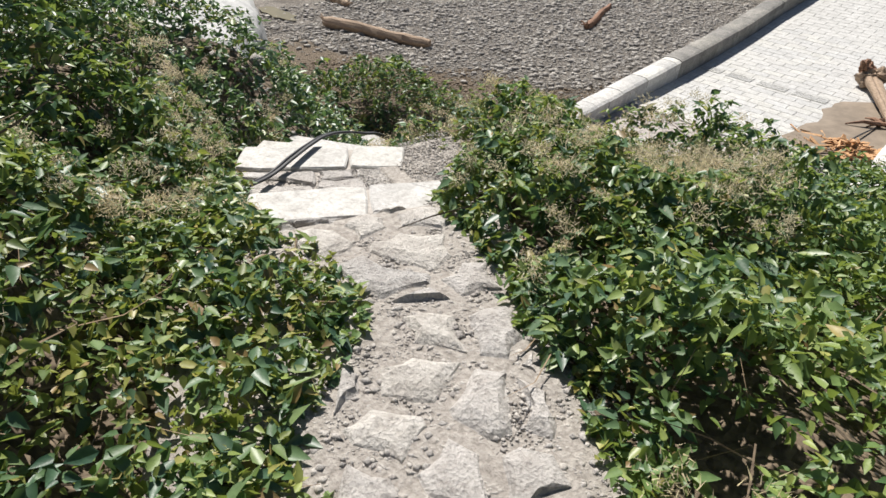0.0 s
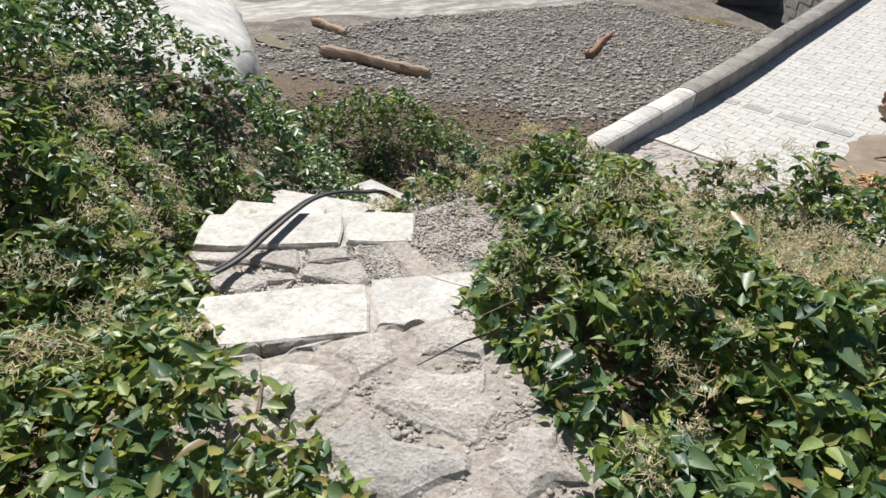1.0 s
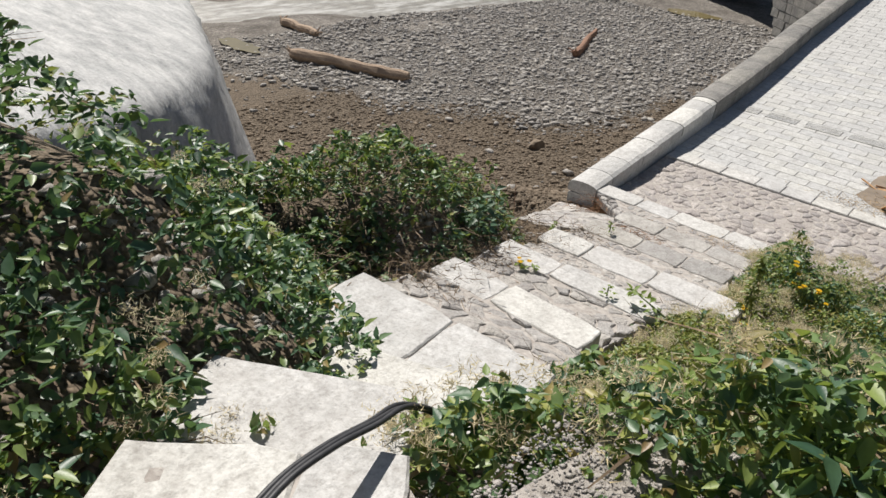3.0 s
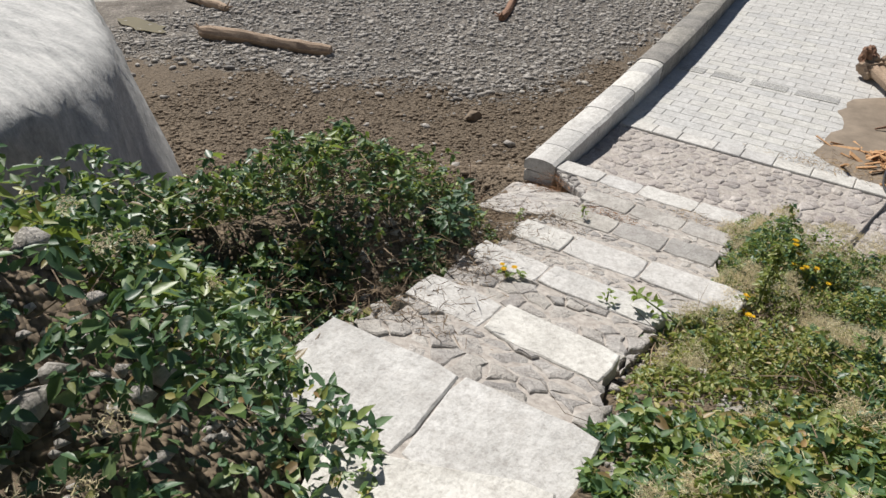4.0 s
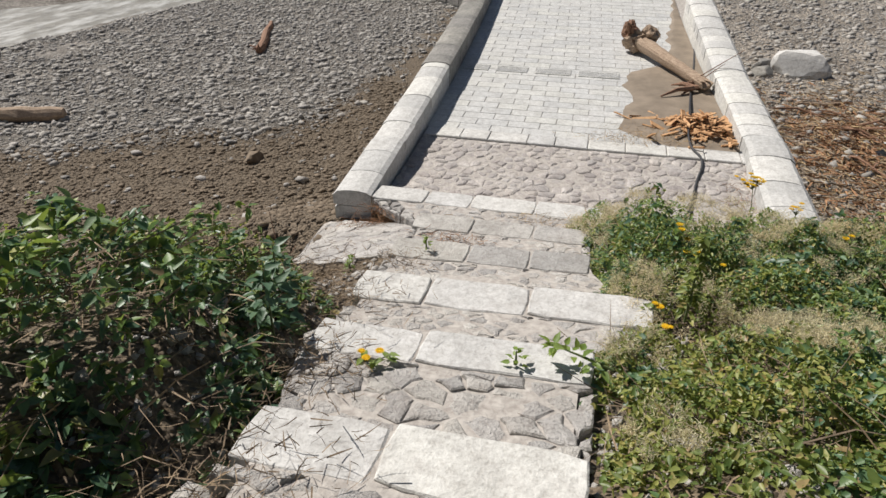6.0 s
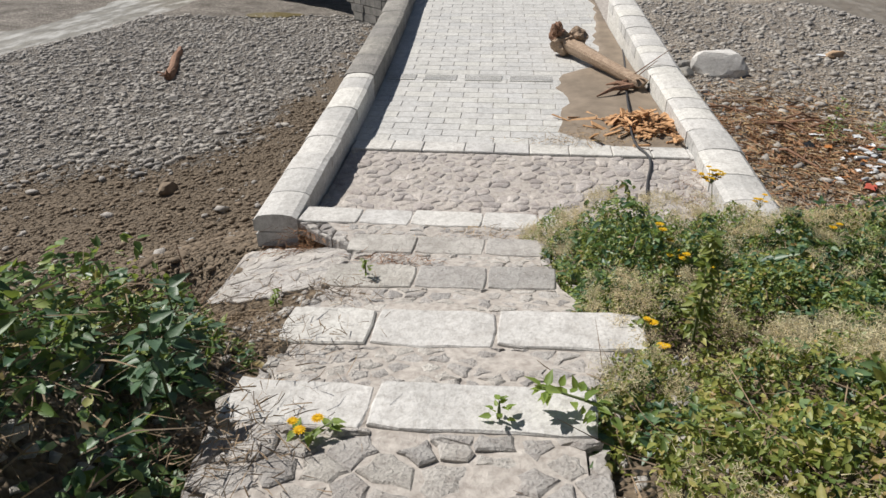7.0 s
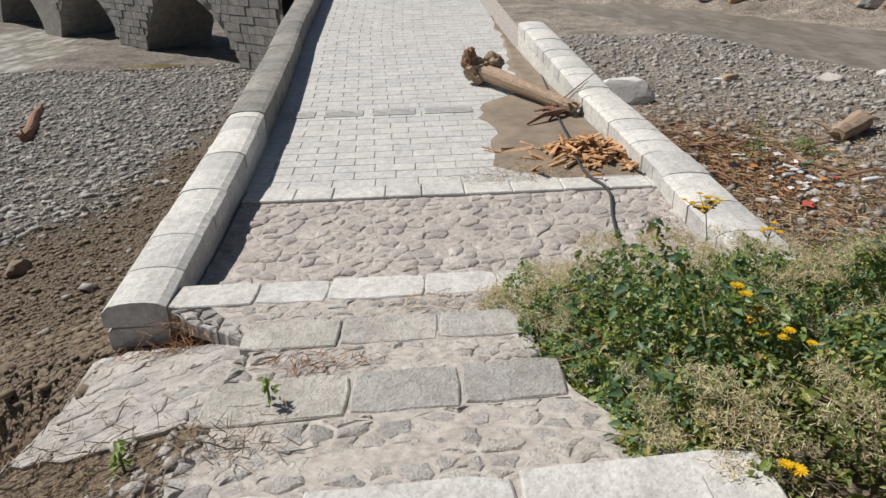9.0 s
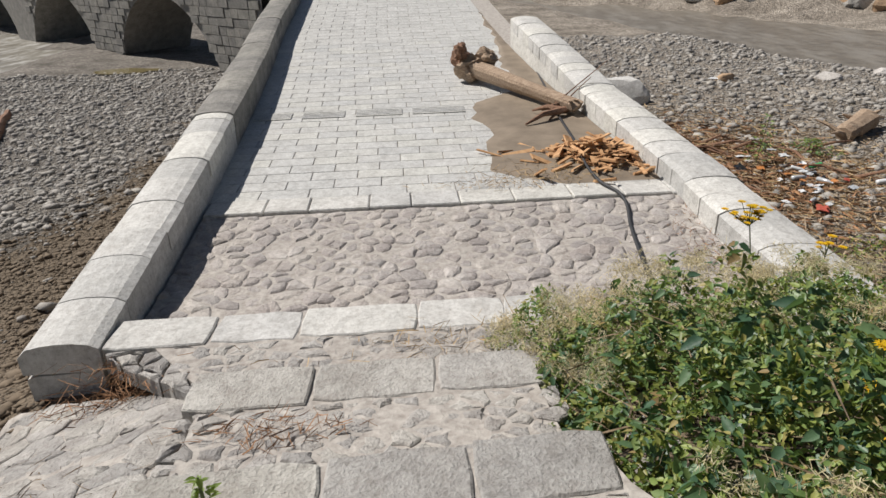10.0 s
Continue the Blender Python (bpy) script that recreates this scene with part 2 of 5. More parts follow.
def prism(poly, base, top, edge=0.015, crown=0.0, lean=0.0):
    """A block on a convex outline: base and top are heights or functions of x, y; worn edges, a crown on top."""
    poly = np.asarray(poly, float)
    n, c = len(poly), poly.mean(0)
    zb = (lambda p: base) if not callable(base) else (lambda p: base(*p))
    zt = (lambda p: top) if not callable(top) else (lambda p: top(*p))
    v, f = [], []
    out = poly - c
    dist = np.linalg.norm(out, axis=1, keepdims=True).clip(1e-4)
    rings = [(poly, zb, 0), (poly, zt, -edge), (c + out * (1 - np.minimum(edge * 1.2 / dist, 0.45)), zt, 0)]
    if crown:
        rings.append((c + out * 0.5, zt, crown))
    for ring, z, dz in rings:
        v += [(p[0], p[1], z(p) + dz) for p in ring]
    for r in range(len(rings) - 1):
        for i in range(n):
            j = (i + 1) % n
            f.append((r * n + i, r * n + j, (r + 1) * n + j, (r + 1) * n + i))
    f.append(tuple(range((len(rings) - 1) * n, len(rings) * n)))
    return v, f


def clip(poly, p, q):
    """The part of a convex outline nearer to p than to q."""
    m, d, out = (p + q) / 2, q - p, []
    for i in range(len(poly)):
        a, b = poly[i], poly[(i + 1) % len(poly)]
        sa, sb = (a - m) @ d, (b - m) @ d
        if sa <= 0:
            out.append(a)
        if (sa < 0 < sb) or (sb < 0 < sa):
            out.append(a + (b - a) * sa / (sa - sb))
    return out


def cells(outline, size, r, joint=0.018, stretch=1.0, drop=0.0):
    """Irregular stones that fill a convex outline: jittered grid, cut half way to every neighbour, shrunk by the joint."""
    outline = [np.asarray(p, float) for p in outline]
    a = np.array(outline)
    lo, hi = a.min(0), a.max(0)
    sx, sy = size * stretch, size
    pts = []
    for j in range(int((hi[1] - lo[1]) / sy) + 2):
        for i in range(int((hi[0] - lo[0]) / sx) + 2):
            pts.append(lo + np.array([(i + 0.5 * (j % 2) + r.uniform(-0.34, 0.34)) * sx, (j + r.uniform(-0.34, 0.34)) * sy]))
    pts = np.array([p for p in pts if r.random() > 0.2])
    made = []
    for k, p in enumerate(pts):
        near = np.argsort(((pts - p) ** 2).sum(1))[1:14]
        poly = outline
        for q in near:
            poly = clip(poly, p, pts[q])
            if len(poly) < 3:
                break
        if len(poly) < 3:
            continue
        poly = np.array(poly)
        c = poly.mean(0)
        area = 0.5 * abs(np.sum(poly[:, 0] * np.roll(poly[:, 1], -1) - poly[:, 1] * np.roll(poly[:, 0], -1)))
        if area < 0.12 * sx * sy or r.random() < drop:
            continue
        d = poly - c
        dist = np.linalg.norm(d, axis=1, keepdims=True).clip(1e-4)
        poly = c + d * (1 - np.minimum(joint / dist, 0.4)) + np.array([[r.uniform(-1, 1) * 0.05 * size for _ in range(2)] for _ in poly])
        keep = [poly[0]]
        for q in poly[1:]:
            if np.linalg.norm(q - keep[-1]) > 0.12 * size:
                keep.append(q)
        if len(keep) >= 3:
            made.append(np.array(keep))
    return made


def skin(corners, zfun, base, cols, rows, seed=0, rough=0.012):
    """A bed on four corners: an uneven top that follows zfun, and sides down to base."""
    a, b, c, d = [np.asarray(p, float) for p in corners]
    u, w = np.meshgrid(np.linspace(0, 1, cols), np.linspace(0, 1, rows))
    p = a * ((1 - u) * (1 - w))[..., None] + b * (u * (1 - w))[..., None] + c * (u * w)[..., None] + d * ((1 - u) * w)[..., None]
    z = np.array([[zfun(*q) for q in row] for row in p]) + rough * 2 * (fnoise(p[..., 0], p[..., 1], 0.12, seed) - 0.5)
    v = np.concatenate([p, z[..., None]], -1).reshape(-1, 3).tolist()
    f = [(j * cols + i, j * cols + i + 1, (j + 1) * cols + i + 1, (j + 1) * cols + i) for j in range(rows - 1) for i in range(cols - 1)]
    rim = list(range(cols)) + [j * cols + cols - 1 for j in range(1, rows)] + [(rows - 1) * cols + i for i in range(cols - 2, -1, -1)] + [j * cols for j in range(rows - 2, 0, -1)]
    o = len(v)
    v += [(v[i][0], v[i][1], base) for i in rim]
    n = len(rim)
    f += [(rim[k], o + k, o + (k + 1) % n, rim[(k + 1) % n]) for k in range(n)]
    return v, f


def chip_edges(poly, r, size):
    """Broken sides: a point more on each long side, moved in or out."""
    out = []
    for i in range(len(poly)):
        a, b = poly[i], poly[(i + 1) % len(poly)]
        out.append(a)
        d = b - a
        if np.linalg.norm(d) > 0.42 * size:
            out.append(a + d * r.uniform(0.3, 0.7) + np.array([d[1], -d[0]]) * r.uniform(-0.03, 0.15))
    return np.array(out)


def lay(parent, polys, zfun, r, mat, name="stone", rise=(0.0, 0.03), depth=0.12, edge=0.02, crown=0.012, limit=300, tilt=0.05):
    """Each outline becomes a stone of its own under parent; those past the limit are joined."""
    rest_v, rest_f = [], []
    for k, poly in enumerate(polys):
        up, tx, ty = r.uniform(*rise), r.uniform(-tilt, tilt), r.uniform(-tilt, tilt)
        c = poly.mean(0)
        top = lambda x, y, up=up, tx=tx, ty=ty, c=c: float(zfun(x, y)) + up + tx * (x - c[0]) + ty * (y - c[1])
        poly = chip_edges(poly, r, np.ptp(poly, axis=0).max())
        v, f = prism(poly, lambda x, y: float(zfun(x, y)) - depth, top, edge, crown * r.uniform(0.3, 1.5))
        if k < limit:
            part(name, mesh_of(name, v, f, mat), parent)
        else:
            o = len(rest_v)
            rest_v += v
            rest_f += [tuple(i + o for i in q) for q in f]
    if rest_v:
        tagged(part("far_stones", mesh_of("far_stones", rest_v, rest_f, mat), parent), kind="stuff")


# ---- plan ----
# steps: left and right end of the outer edge, height, depth of the edge slabs
STEPS = [
    ((0.02, -2.40), (3.12, -2.34), 0.07, 0.33),
    ((0.82, -3.34), (2.75, -3.27), 0.25, 0.31),
    ((0.92, -4.47), (2.78, -4.34), 0.574, 0.31),
    ((1.04, -5.63), (3.25, -5.49), 0.95, 0.34),
    ((1.17, -6.70), (2.85, -6.62), 1.296, 0.27),
    ((1.37, -7.78), (2.84, -7.72), 1.645, 0.30),
    ((1.58, -8.98), (3.12, -8.83), 2.13, 0.56),
    ((2.36, -9.80), (3.16, -9.44), 2.46, 0.44),
    ((2.40, -10.48), (3.20, -9.98), 2.80, 0.42),
    ((2.84, -11.00), (3.50, -10.38), 3.05, 0.34),
    ((3.26, -11.36), (3.88, -10.50), 3.235, 0.29),
    ((4.15, -11.82), (4.74, -10.80), 3.44, 0.28),
]
SPINE = np.array([(1.5, -2.2, -0.02), (1.75, -3.3, 0.2), (1.85, -4.4, 0.5), (2.05, -5.6, 0.9), (2.05, -6.7, 1.25), (2.15, -7.8, 1.6), (2.4, -8.9, 2.08), (2.75, -9.62, 2.42),
                  (2.85, -10.22, 2.76), (3.17, -10.69, 3.0), (3.54, -10.97, 3.19), (4.4, -11.36, 3.42), (4.75, -11.48, 3.62), (5.47, -11.76, 3.66), (6.13, -12.29, 3.67), (7.1, -13.0, 3.69), (9.0, -14.4, 3.75), (16.0, -19.6, 4.0)])


def along(x, y):
    """Height of the stair line beside a place, and how far right of it (left: negative) the place lies."""
    x, y = np.asarray(x, float), np.asarray(y, float)
    best, zc, side = np.full(x.shape, 1e9), np.zeros(x.shape), np.zeros(x.shape)
    for a, b in zip(SPINE[1:], SPINE[:-1]):
        d = b[:2] - a[:2]
        u = np.clip(((x - a[0]) * d[0] + (y - a[1]) * d[1]) / (d @ d), 0, 1)
        px, py = a[0] + u * d[0], a[1] + u * d[1]
        r = np.hypot(x - px, y - py)
        near = r < best
        best = np.where(near, r, best)
        zc = np.where(near, a[2] + u * (b[2] - a[2]), zc)
        side = np.where(near, np.where(d[1] * (x - a[0]) - d[0] * (y - a[1]) >= 0, r, -r), side)
    return zc, side


STREAM = [(-46, -6), (-33, 5), (-27, 16), (-24, 34), (-27, 54), (-36, 80)]
RIVER = [(34, -4), (25, 14), (22.5, 26), (18.5, 44), (14, 70)]


def channel(x, y, line):
    """Sideways distance from the middle of a watercourse."""
    xs, ys = [p[0] for p in line], [p[1] for p in line]
    return np.asarray(x, float) - np.interp(y, ys, xs) + 1.4 * (fnoise(x, y, 5.0, 61) - 0.5)


def hollow(x, y):
    """The sunk corner between the brambles and the middle steps, 0 to 1."""
    return smooth(1.0, 0.55, np.hypot((np.asarray(x, float) - 0.85) / 0.62, (np.asarray(y, float) + 8.95) / 0.8))


def ground_z(x, y):
    """The lie of the land: riverbed, soil slopes beside the bridge, the bank that carries the stairs."""
    x, y = np.asarray(x, float), np.asarray(y, float)
    zc, s = along(x, y)
    bed = -3.4 + 1.2 * smooth(-1, 6, x) + 0.35 * (fnoise(x, y, 6.0, 3) - 0.5) + 0.12 * (fnoise(x, y, 1.3, 5) - 0.5)
    bed = bed - 0.45 * smooth(5.0, 2.6, np.abs(channel(x, y, STREAM))) - 0.45 * smooth(6.5, 3.5, np.abs(channel(x, y, RIVER))) + 3.0 * smooth(30, 34, 0.75 * x + 0.6 * (y - 20))
    right = (0.5 * (1 - np.exp(-np.clip(s - 0.9, 0, 9))) - 0.28 * np.clip(s - 1.7, 0, 5)) * smooth(0.6, 2.2, zc)
    start = 2.1 + 2.0 * smooth(2.4, 3.3, zc)
    left = (0.42 * smooth(0.95, 1.5, -s) * smooth(0.7, 1.5, zc) + (0.24 + 0.12 * smooth(2.5, 2.9, zc)) * smooth(0.5, 1.2, -s) * smooth(2.1, 2.6, zc) * smooth(3.4, 3.15, zc)) - 0.95 * np.clip(-s - start, 0, 12) - 0.22 * np.clip(-s - 1.1, 0, 3) * smooth(1.6, 0.4, zc)
    bank = np.minimum(zc - 0.16 - 0.22 * smooth(0.0, -0.2, np.abs(s) - 0.85 + 0.16 * (s > 0) + 0.33 * smooth(2.1, 2.7, zc) + 0.4 * smooth(2.45, 2.7, zc) * smooth(3.25, 3.1, zc) * (s > 0)) * smooth(3.6, 3.45, zc) + np.where(s > 0, right, left), 4.05) + 0.12 * (fnoise(x, y, 0.9, 9) - 0.5) * smooth(0.8, 1.3, np.abs(s))
    bank = np.where(s > 0.9, np.minimum(bank, 3.5 - 0.24 * np.clip(y + 11.4, 0, 20) + 0.25 * np.clip(1.5 - s, 0, 1)), bank)
    bank = bank - 0.35 * hollow(x, y)
    d = (y + 2.75) * 0.77 + np.maximum(np.maximum(-0.45 - x, x - 5.3), 0) * 0.64
    soil = -0.25 - 0.46 * np.clip(d, 0, 20) + 0.22 * (fnoise(x, y, 1.1, 12) - 0.5) * smooth(0.2, 1.5, d)
    w = smooth(-3.3, -2.5, y)
    return np.maximum(bank * (1 - w) + soil * w, bed)


def deck_z(y):
    y = np.asarray(y, float)
    return 0.012 * y + 0.0058 * y * y


def deck_left(y):
    return -0.056 * np.clip(np.asarray(y, float), 0, 9)


def deck_right(y):
    return 4.8 - 0.068 * np.clip(np.asarray(y, float), 0, 14)


# ---- ground ----
def build_ground():
    def axis(lo, hi, step, far):
        inner = np.arange(lo, hi + 1e-6, step)
        out = np.cumsum(step * 1.35 ** np.arange(1, 40))
        out = out[out < far]
        return np.concatenate([lo - out[::-1], inner, hi + out])
    xs, ys = axis(-13, 14, 0.16, 1800), axis(-16, 24, 0.16, 1800)
    gx, gy = np.meshgrid(xs, ys)
    z = ground_z(gx, gy)
    v = np.stack([gx, gy, z], -1).reshape(-1, 3)
    n, m = len(xs), len(ys)
    i = (np.arange(m - 1)[:, None] * n + np.arange(n - 1)[None]).ravel()
    q = np.stack([i, i + 1, i + n + 1, i + n], -1)
    thing("ground", "grey river gravel with brown silt along the bank", "ground", kind="structure", me=array_mesh("ground", v, q, M_SOIL, True))


build_ground()


# ---- bridge deck ----
def sweep(rows):
    """Rings of equal length, row by row, to an open skin with closed ends."""
    n, v, f = len(rows[0]), [], []
    for r in rows:
        v += r
    for k in range(len(rows) - 1):
        for i in range(n):
            j = (i + 1) % n
            f.append((k * n + i, k * n + j, (k + 1) * n + j, (k + 1) * n + i))
    f += [tuple(range(n)), tuple(range(len(v) - 1, len(v) - n - 1, -1))]
    return v, f


def build_deck():
    rows = [[(float(deck_left(y)) - 0.5, y, float(deck_z(y)) - 0.014), (float(deck_right(y)) + 0.5, y, float(deck_z(y)) - 0.014),
             (float(deck_right(y)) + 0.5, y, -4.5), (float(deck_left(y)) - 0.5, y, -4.5)] for y in np.arange(-0.2, 15.1, 0.5)]
    v, f = sweep(rows)
    return thing("bridge_deck", "pale stone-paved deck of an old footbridge", "bridge", kind="structure", me=mesh_of("bridge_deck", v, f, M_MORTAR))


deck = build_deck()


def parapet_left_top(y):
    y = np.asarray(y, float)
    return np.where(y < 0, 0.08 + (y + 2.7) * 0.1037, np.where(y < 2, 0.36 + 0.05 * y, deck_z(y) + 0.412))


def parapet_left_in(y):
    return np.asarray(deck_left(y)) + 0.02


def parapet_right_top(y):
    return np.interp(y, [-2.7, -1.2, -0.34, 2.68, 5.8, 7.2], [0.06, 0.115, 0.165, 0.38, 0.79, 0.94])


def coping_row(x_in, x_out, y, z, base, crown):
    """One ring of a wall with a low rounded coping; x_out may lie on either side."""
    w = x_out - x_in
    ring = [(x_in, y, base), (x_in, y, z)]
    ring += [(x_in + w * u, y, z + crown * math.sqrt(math.sin(math.pi * u)) - 0.02 * u) for u in (0.12, 0.3, 0.5, 0.7, 0.88)]
    return ring + [(x_out, y, z - 0.04), (x_out, y, base)]


def build_parapet(name, label, ys, inner, width, top, base, mat, step, cap, crown):
    """A wall whose coping is laid in separate blocks."""
    body = [coping_row(float(inner(y)) + 0.012 * np.sign(width), float(inner(y)) + width * 0.97, y, float(top(y)) - cap, base, 0.0) for y in ys]
    v, f = sweep(body)
    wall = thing(name, label, "parapet", kind="structure", me=mesh_of(name, v, f, mat))
    r = random.Random(5)
    y = ys[0] - 0.01
    while y < ys[-1] - 0.2:
        e = min(y + step * r.uniform(0.85, 1.15), ys[-1])
        sub = np.linspace(y + 0.005, e - 0.005, 4)
        dx, dz = r.uniform(-0.008, 0.008), r.uniform(-0.006, 0.006)
        rows = [coping_row(float(inner(q)) + dx, float(inner(q)) + width + dx, q, float(top(q)) + dz, float(top(q)) - cap + 0.004, crown) for q in sub]
        v, f = sweep(rows)
        part("coping_stone", mesh_of("coping_stone", v, f, mat), wall)
        y = e
    return wall


build_parapet("parapet", "low new white limestone parapet with a rounded coping", np.arange(-2.72, 1.98, 0.235), parapet_left_in, -0.52, parapet_left_top, -3.6, M_COPING, 0.5, 0.17, 0.06)
build_parapet("parapet", "low weathered grey stone parapet running on over the bridge", np.arange(2.0, 15.0, 0.4), parapet_left_in, -0.55, lambda y: parapet_left_top(y) + 0.01, -3.6, M_OLD, 1.1, 0.17, 0.05)
build_parapet("parapet", "low white limestone parapet with rounded coping blocks", np.arange(-2.7, 7.21, 0.33), deck_right, 0.60, parapet_right_top, -3.6, M_COPING, 0.37, 0.2, 0.06)


# ---- steps ----
def step_frame(k):
    a, b = np.array(STEPS[k][0]), np.array(STEPS[k][1])
    d = (b - a) / np.linalg.norm(b - a)
    back = np.array([d[1], -d[0]])
    return a, b, d, back, STEPS[k][2], STEPS[k][3]


def worn_outline(q, r, step=0.13, amount=0.004):
    """The sides of a sawn slab, knocked about a little, with blunted corners."""
    out = []
    for i in range(len(q)):
        p, e = np.asarray(q[i], float), np.asarray(q[(i + 1) % len(q)], float)
        n = max(int(np.linalg.norm(e - p) / step), 1)
        side = np.array([e[1] - p[1], p[0] - e[0]]) / np.linalg.norm(e - p)
        for k in range(n):
            u = (k + (0.18 if k == 0 else r.uniform(-0.2, 0.2))) / n
            out.append(p + (e - p) * u + side * (r.uniform(-amount, amount) - (0.010 if r.random() < 0.06 else 0)))
    return np.array(out)


def build_steps():
    for k in range(len(STEPS)):
        a, b, d, back, z, w = step_frame(k)
        r = random.Random(40 + k)
        if k + 1 < len(STEPS):
            a2, b2, _, _, z2, _ = step_frame(k + 1)
        else:
            a2, b2, z2 = a + back * (w + 0.02), b + back * (w + 0.02), z + 0.01
        z_end = max(z, z2 - 0.17) if k + 1 < len(STEPS) else z2
        n0, n1 = a + back * w, b + back * w
        # tread bed with its riser
        out = [a + d * 0.07, b - d * 0.07, b2 - back * 0.02 - d * 0.07, a2 - back * 0.02 + d * 0.07]
        mid0, mid1 = (n0 + n1) / 2, (a2 + b2) / 2
        span = max((mid1 - mid0) @ back, 0.05)
        tread = lambda x, y: z + (z_end - z) * min(max(((x - mid0[0]) * back[0] + (y - mid0[1]) * back[1]) / span, 0), 1)
        v, f = skin(out, lambda x, y: tread(x, y) - 0.016, z - 0.55, 24, 14, k)
        st = thing("stone_step", "stone step with a white limestone edge and rubble tread", "step", "steps of the stairway", me=mesh_of("stone_step", v, f, M_MORTAR))
        # edge slabs
        length, u = np.linalg.norm(b - a), 0.0
        while u < length - 0.1:
            e = u + r.uniform(0.55, 0.85)
            e = length if length - e < 0.3 else e
            j = lambda: r.uniform(-0.007, 0.007)
            q = [a + d * (u + 0.003) + back * (j() - 0.025), a + d * (e - 0.003) + back * (j() - 0.025), a + d * (e - 0.003) + back * (w + j()), a + d * (u + 0.003) + back * (w + j())]
            t = z + r.uniform(-0.008, 0.008)
            v, f = prism(worn_outline(q, r), z - 0.2, t, 0.009)
            part("slab", mesh_of("slab", v, f, M_SLAB_WORN if k in (1, 2) else M_SLAB), st, "worn grey limestone slab" if k in (1, 2) else "white tooled limestone slab")
            u = e
        if k == 10:
            # broad flat stones on the landing, gravel to one side
            flat = [n0 + back * 0.015 - d * 0.02, n0 + (n1 - n0) * 0.72 + back * 0.015, a2 + (b2 - a2) * 0.62 - back * 0.04, a2 - back * 0.04 + d * 0.1]
            lay(st, cells(flat, 0.21, r, 0.012, 1.3, 0.0), lambda x, y: tread(x, y) - 0.02, r, M_PATH, rise=(0.016, 0.026), edge=0.012, crown=0.006)
            continue
        area = [n0 + back * 0.012 - d * 0.02, n1 + back * 0.012 + d * 0.02, b2 - back * 0.035 + d * 0.02, a2 - back * 0.035 - d * 0.02]
        lay(st, cells(area, 0.1 if k < 4 else 0.135, r, 0.008, 1.5, 0.04), lambda x, y: tread(x, y) - 0.02, r, M_RUBBLE, rise=(-0.002, 0.016) if k < 4 else (0.0, 0.03), edge=0.010, crown=0.006)


build_steps()


# ---- cobbled apron between steps and deck ----
def build_apron():
    r = random.Random(3)
    zf = lambda x, y: -0.11 + 0.1 * float(smooth(-1.6, -0.3, y))
    out = [(0.03, -2.36), (4.86, -2.36), (4.86, -0.31), (0.03, -0.31)]
    v, f = skin(out, lambda x, y: zf(x, y) - 0.016, -0.6, 60, 26, 4, 0.01)
    pad = thing("cobbled_apron", "apron of grey river cobbles set in mortar before the bridge", "pavement", kind="structure", me=mesh_of("cobbled_apron", v, f, M_MORTAR))
    lay(pad, cells(out, 0.118, r, 0.009, 1.3), lambda x, y: zf(x, y) - 0.02, r, M_COBBLE, name="cobble", rise=(-0.002, 0.02), depth=0.1, edge=0.013, crown=0.008, limit=700)
    x = 0.03
    while x < 4.8:
        e = min(x + r.uniform(0.42, 0.62), 4.84)
        v, f = prism([(x + 0.005, -0.3), (e - 0.005, -0.3), (e - 0.005, 0.06), (x + 0.005, 0.06)], -0.25, r.uniform(0.004, 0.014), 0.012)
        part("kerb_slab", mesh_of("kerb_slab", v, f, M_SLAB), pad, "white limestone edge slab")
        x = e


build_apron()


def build_paving():
    r = random.Random(8)
    rest_v, rest_f, count, y, row = [], [], 0, 0.07, 0
    while y < 14.5:
        d = 0.265
        x0, x1 = float(deck_left(y)) - 0.02, float(deck_right(y)) + 0.02
        x = x0 - (0.26 if row % 2 else 0.0)
        while x < x1 - 0.05:
            e = x + 0.52
            a, b = max(x, x0) + 0.005, min(e, x1) - 0.005
            if b - a > 0.06:
                t = r.uniform(-0.0015, 0.0015)
                top = lambda px, py, t=t: float(deck_z(py)) + t
                v, f = prism([(a, y + 0.005), (b, y + 0.005), (b, y + d - 0.005), (a, y + d - 0.005)], lambda px, py: float(deck_z(py)) - 0.06, top, 0.004)
                if count < 300:
                    part("paver", mesh_of("paver", v, f, M_DECK), deck)
                else:
                    o = len(rest_v)
                    rest_v += v
                    rest_f += [tuple(i + o for i in q) for q in f]
                count += 1
            x = e
        y += d
        row += 1
    tagged(part("far_pavers", mesh_of("far_pavers", rest_v, rest_f, M_DECK), deck), kind="stuff")


build_paving()


# ---- foliage ----
# base, rim and tip of a folded oval leaf with a drooping tip
LEAF = np.array([(0, 0, 0), (0.25, 0.2, 0.08), (0.23, 0.52, 0.03), (0, 1, -0.2), (-0.23, 0.52, 0.03), (-0.25, 0.2, 0.08)])
LEAF_T = np.array([(0, 1, 3), (1, 2, 3), (0, 3, 5), (3, 4, 5)])


